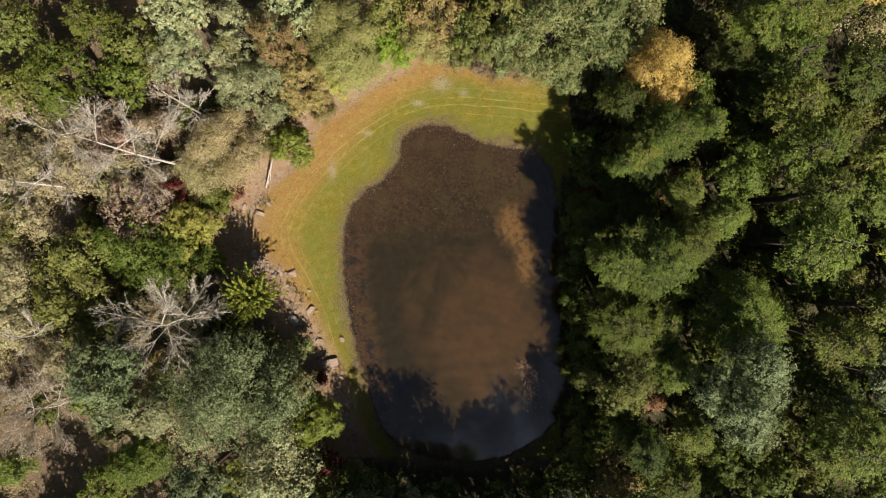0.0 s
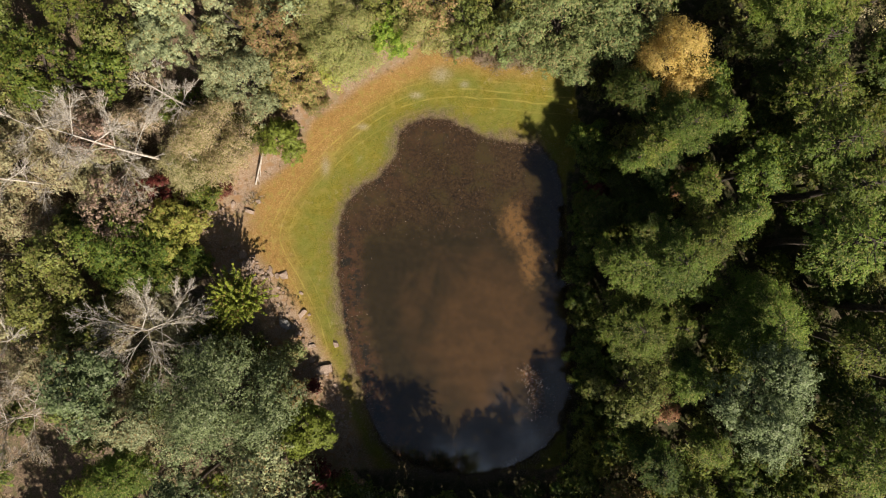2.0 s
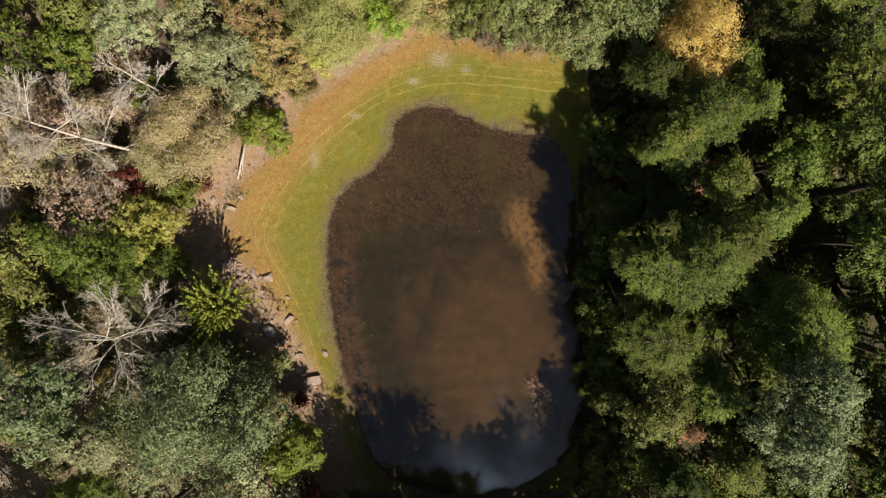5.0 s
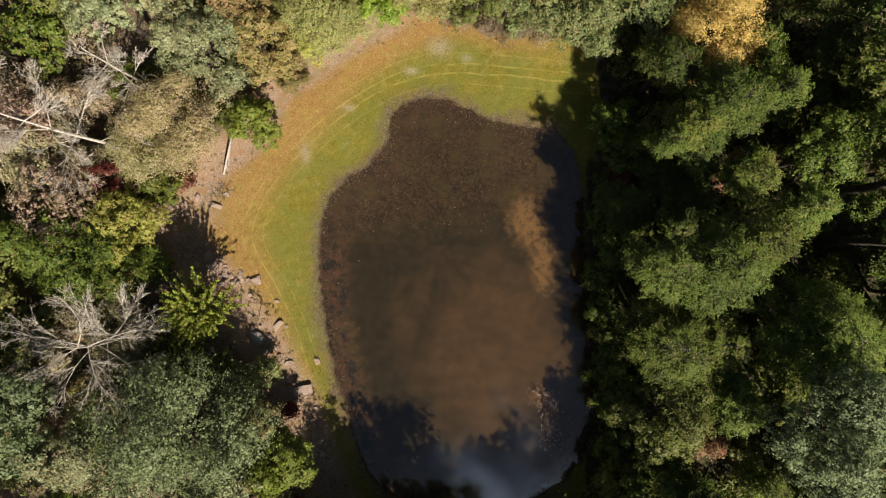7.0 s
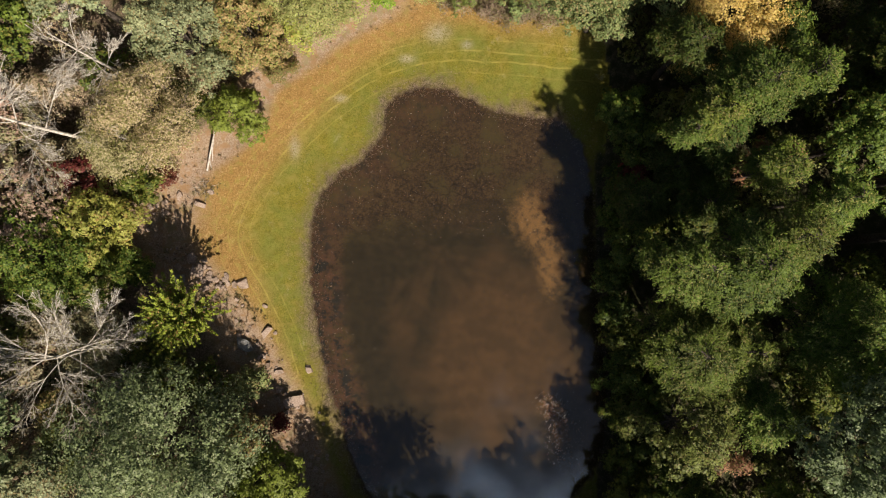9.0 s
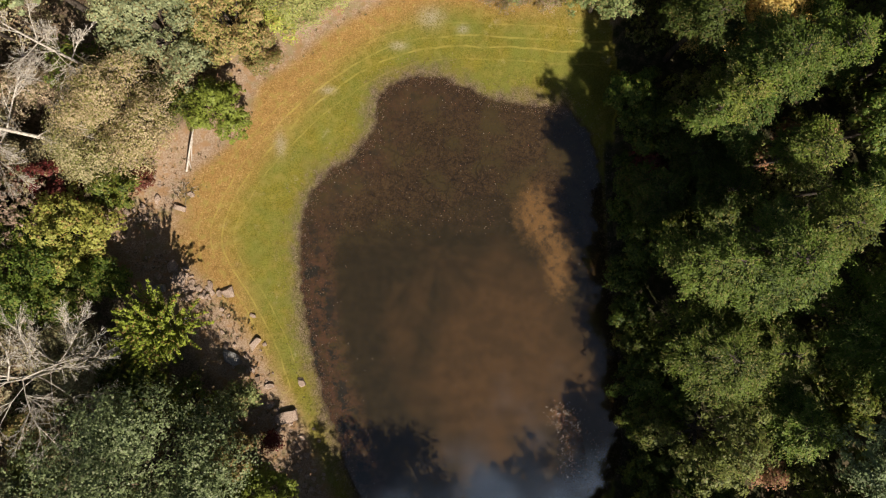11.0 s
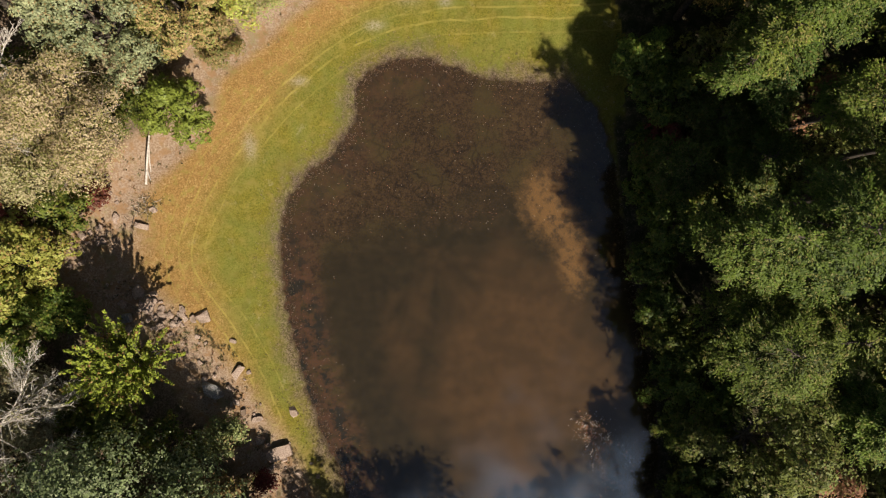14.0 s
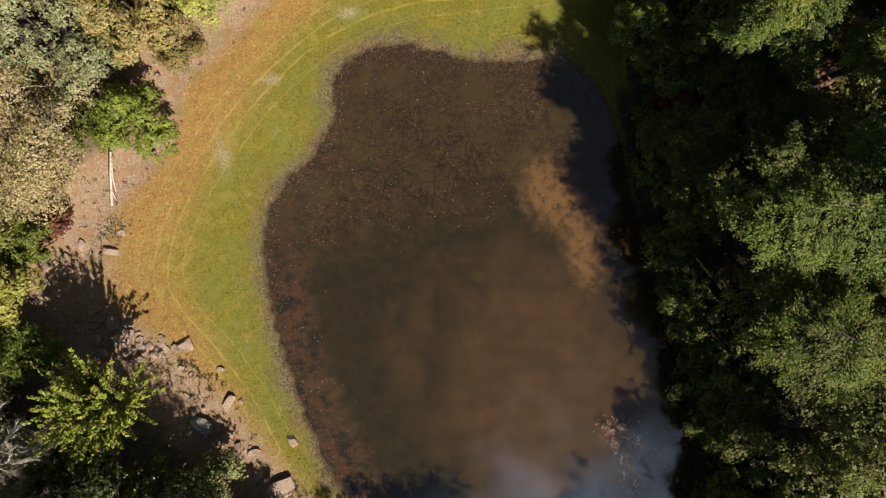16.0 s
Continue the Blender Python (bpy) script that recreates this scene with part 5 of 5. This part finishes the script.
row = np.stack([-16.9 + 3.0 * s, -2.4 - 2.7 * s], 1) + r.normal(size=(260, 2)) * np.array([0.28, 0.32])
row = np.vstack([row[lumps(row[:, 0], row[:, 1], 0.8, 41) > -0.05], np.array([-17.9, 4.9]) + r.normal(size=(60, 2)) * np.array([0.5, 0.45])])
blades("low_weeds", "row of low dusty green weeds among stones", "weeds", row, np.array([ground_at(*q) for q in row]), 0.11, WEED_BLADES, r, 12)

r, p, d, b, z = scatter((-11, -22), (13, 13), 15000, 32)
near = np.exp(-((p[:, 0] - 3.2) / 2.2) ** 2 - ((p[:, 1] - 2.2) / 0.7) ** 2) + 1.5 * np.exp(-((p[:, 0] - 8.13) / 0.8) ** 2 - ((p[:, 1] - (-12.46)) / 1.6) ** 2)
keep = (d < -0.15) & (r.rand(len(d)) < 0.007 + 0.1 * (p[:, 1] > 1) + 0.3 * np.exp(-((d + 0.6) / 0.9) ** 2) + 0.4 * (p[:, 0] < -4) * np.exp(-((d + 2.0) / 0.9) ** 2) * (lumps(p[:, 0], p[:, 1], 2.0, 14) > 0.05) + 0.45 * near)
s = r.rand(1500) ** 1.3
drift = np.stack([8.1 + 2.0 * s + 0.5 * np.sin(s * 5), -11.9 - 4.2 * s], 1) + r.normal(size=(1500, 2)) * (0.4 + 0.45 * s)[:, None]
drift = drift[lumps(drift[:, 0], drift[:, 1], 0.5, 12) > -0.02]
afloat = np.vstack([p[keep], drift])
spots = np.hstack([afloat, np.full((len(afloat), 1), 0.012)])
wide = 0.055 + 0.03 * (np.arange(len(spots)) >= keep.sum())
FLOATING = leaf_material("pale_floating_leaves", (0.16, 0.11, 0.08), (0.62, 0.54, 0.46), (0.34, 0.15, 0.09), 0.3, 0.1)
v, f = leaf_faces(spots, unit(np.array([[0, 0, 1.0]]) + r.normal(size=spots.shape) * 0.1), wide, r, 0.7)
v[:, 2] = np.maximum(v[:, 2], 0.004)
tagged(new("floating_leaves", mesh_from("floating_leaves", v, f, FLOATING)), "pale fallen leaves floating on the pond", "leaves", kind="stuff")

# ---- understorey between the trees ----
KINDS_WEST = [("understorey_shrub", "pale olive thin-leaved shrub under bare trees", "fine", "pale"), ("understorey_shrub", "olive-green understorey shrub on leaf litter", "bush", "olive"), ("understorey_shrub", "tan dry-leaved understorey shrub", "fine", "tan"), ("understorey_shrub", "mid-green understorey shrub on leaf litter", "bush", "green")]
KINDS_EAST = [("understorey_shrub", "dark green understorey shrub in deep shade", "bush", "green"), ("understorey_shrub", "olive-green understorey shrub on leaf litter", "bush", "olive")]
dice = np.random.RandomState(55)
taken = []
for i in range(1800):
    ux, uy = dice.uniform(-47, 47), dice.uniform(-30, 29)
    q = np.array([[ux, uy]])
    if distance(q, CLEARING, True)[1][0] or distance(q, CLEARING, True)[0][0] < 2.6 or (ux + 31) ** 2 + (uy - 24.5) ** 2 < 12 or (ux + 37) ** 2 + (uy + 21) ** 2 < 16 or any((ux - a) ** 2 + (uy - c) ** 2 < (13 if ux < 0 else 9) for a, c in taken):
        continue
    taken.append((ux, uy))
    kinds = KINDS_WEST if ux < -4 or uy > 18 else KINDS_EAST
    kind = kinds[min(int(dice.rand() ** 1.3 * len(kinds)), len(kinds) - 1)]
    tree(*kind, ux, uy, dice.uniform(2.5, 5.0), dice.uniform(1.5, 2.6), 3000 + i, 1700, sides=4)

# ---- the wood goes on round the clearing ----
forest = [tree("forest_tree", "mixed green tree of the surrounding wood", "oak", k, 60 + 9 * i, 50, 13 + i % 3, 4.2, 5000 + i, 880, sides=4) for i, k in enumerate(("oak", "pine", "olive", "green", "pale", "rust"))]
placed = [(f.location.x, f.location.y) for f in forest]
for i in range(1500):
    fx, fy = dice.uniform(-85, 85), dice.uniform(-65, 65)
    if (abs(fx) < 45 and -31 < fy < 28) or any((fx - a) ** 2 + (fy - c) ** 2 < 38 for a, c in placed):
        continue
    placed.append((fx, fy))
    copy_thing(forest[int(dice.rand() ** 1.2 * 6)], pose(fx, fy, ground_at(fx, fy) - 0.1, 0, 0, dice.uniform(0, 360)))
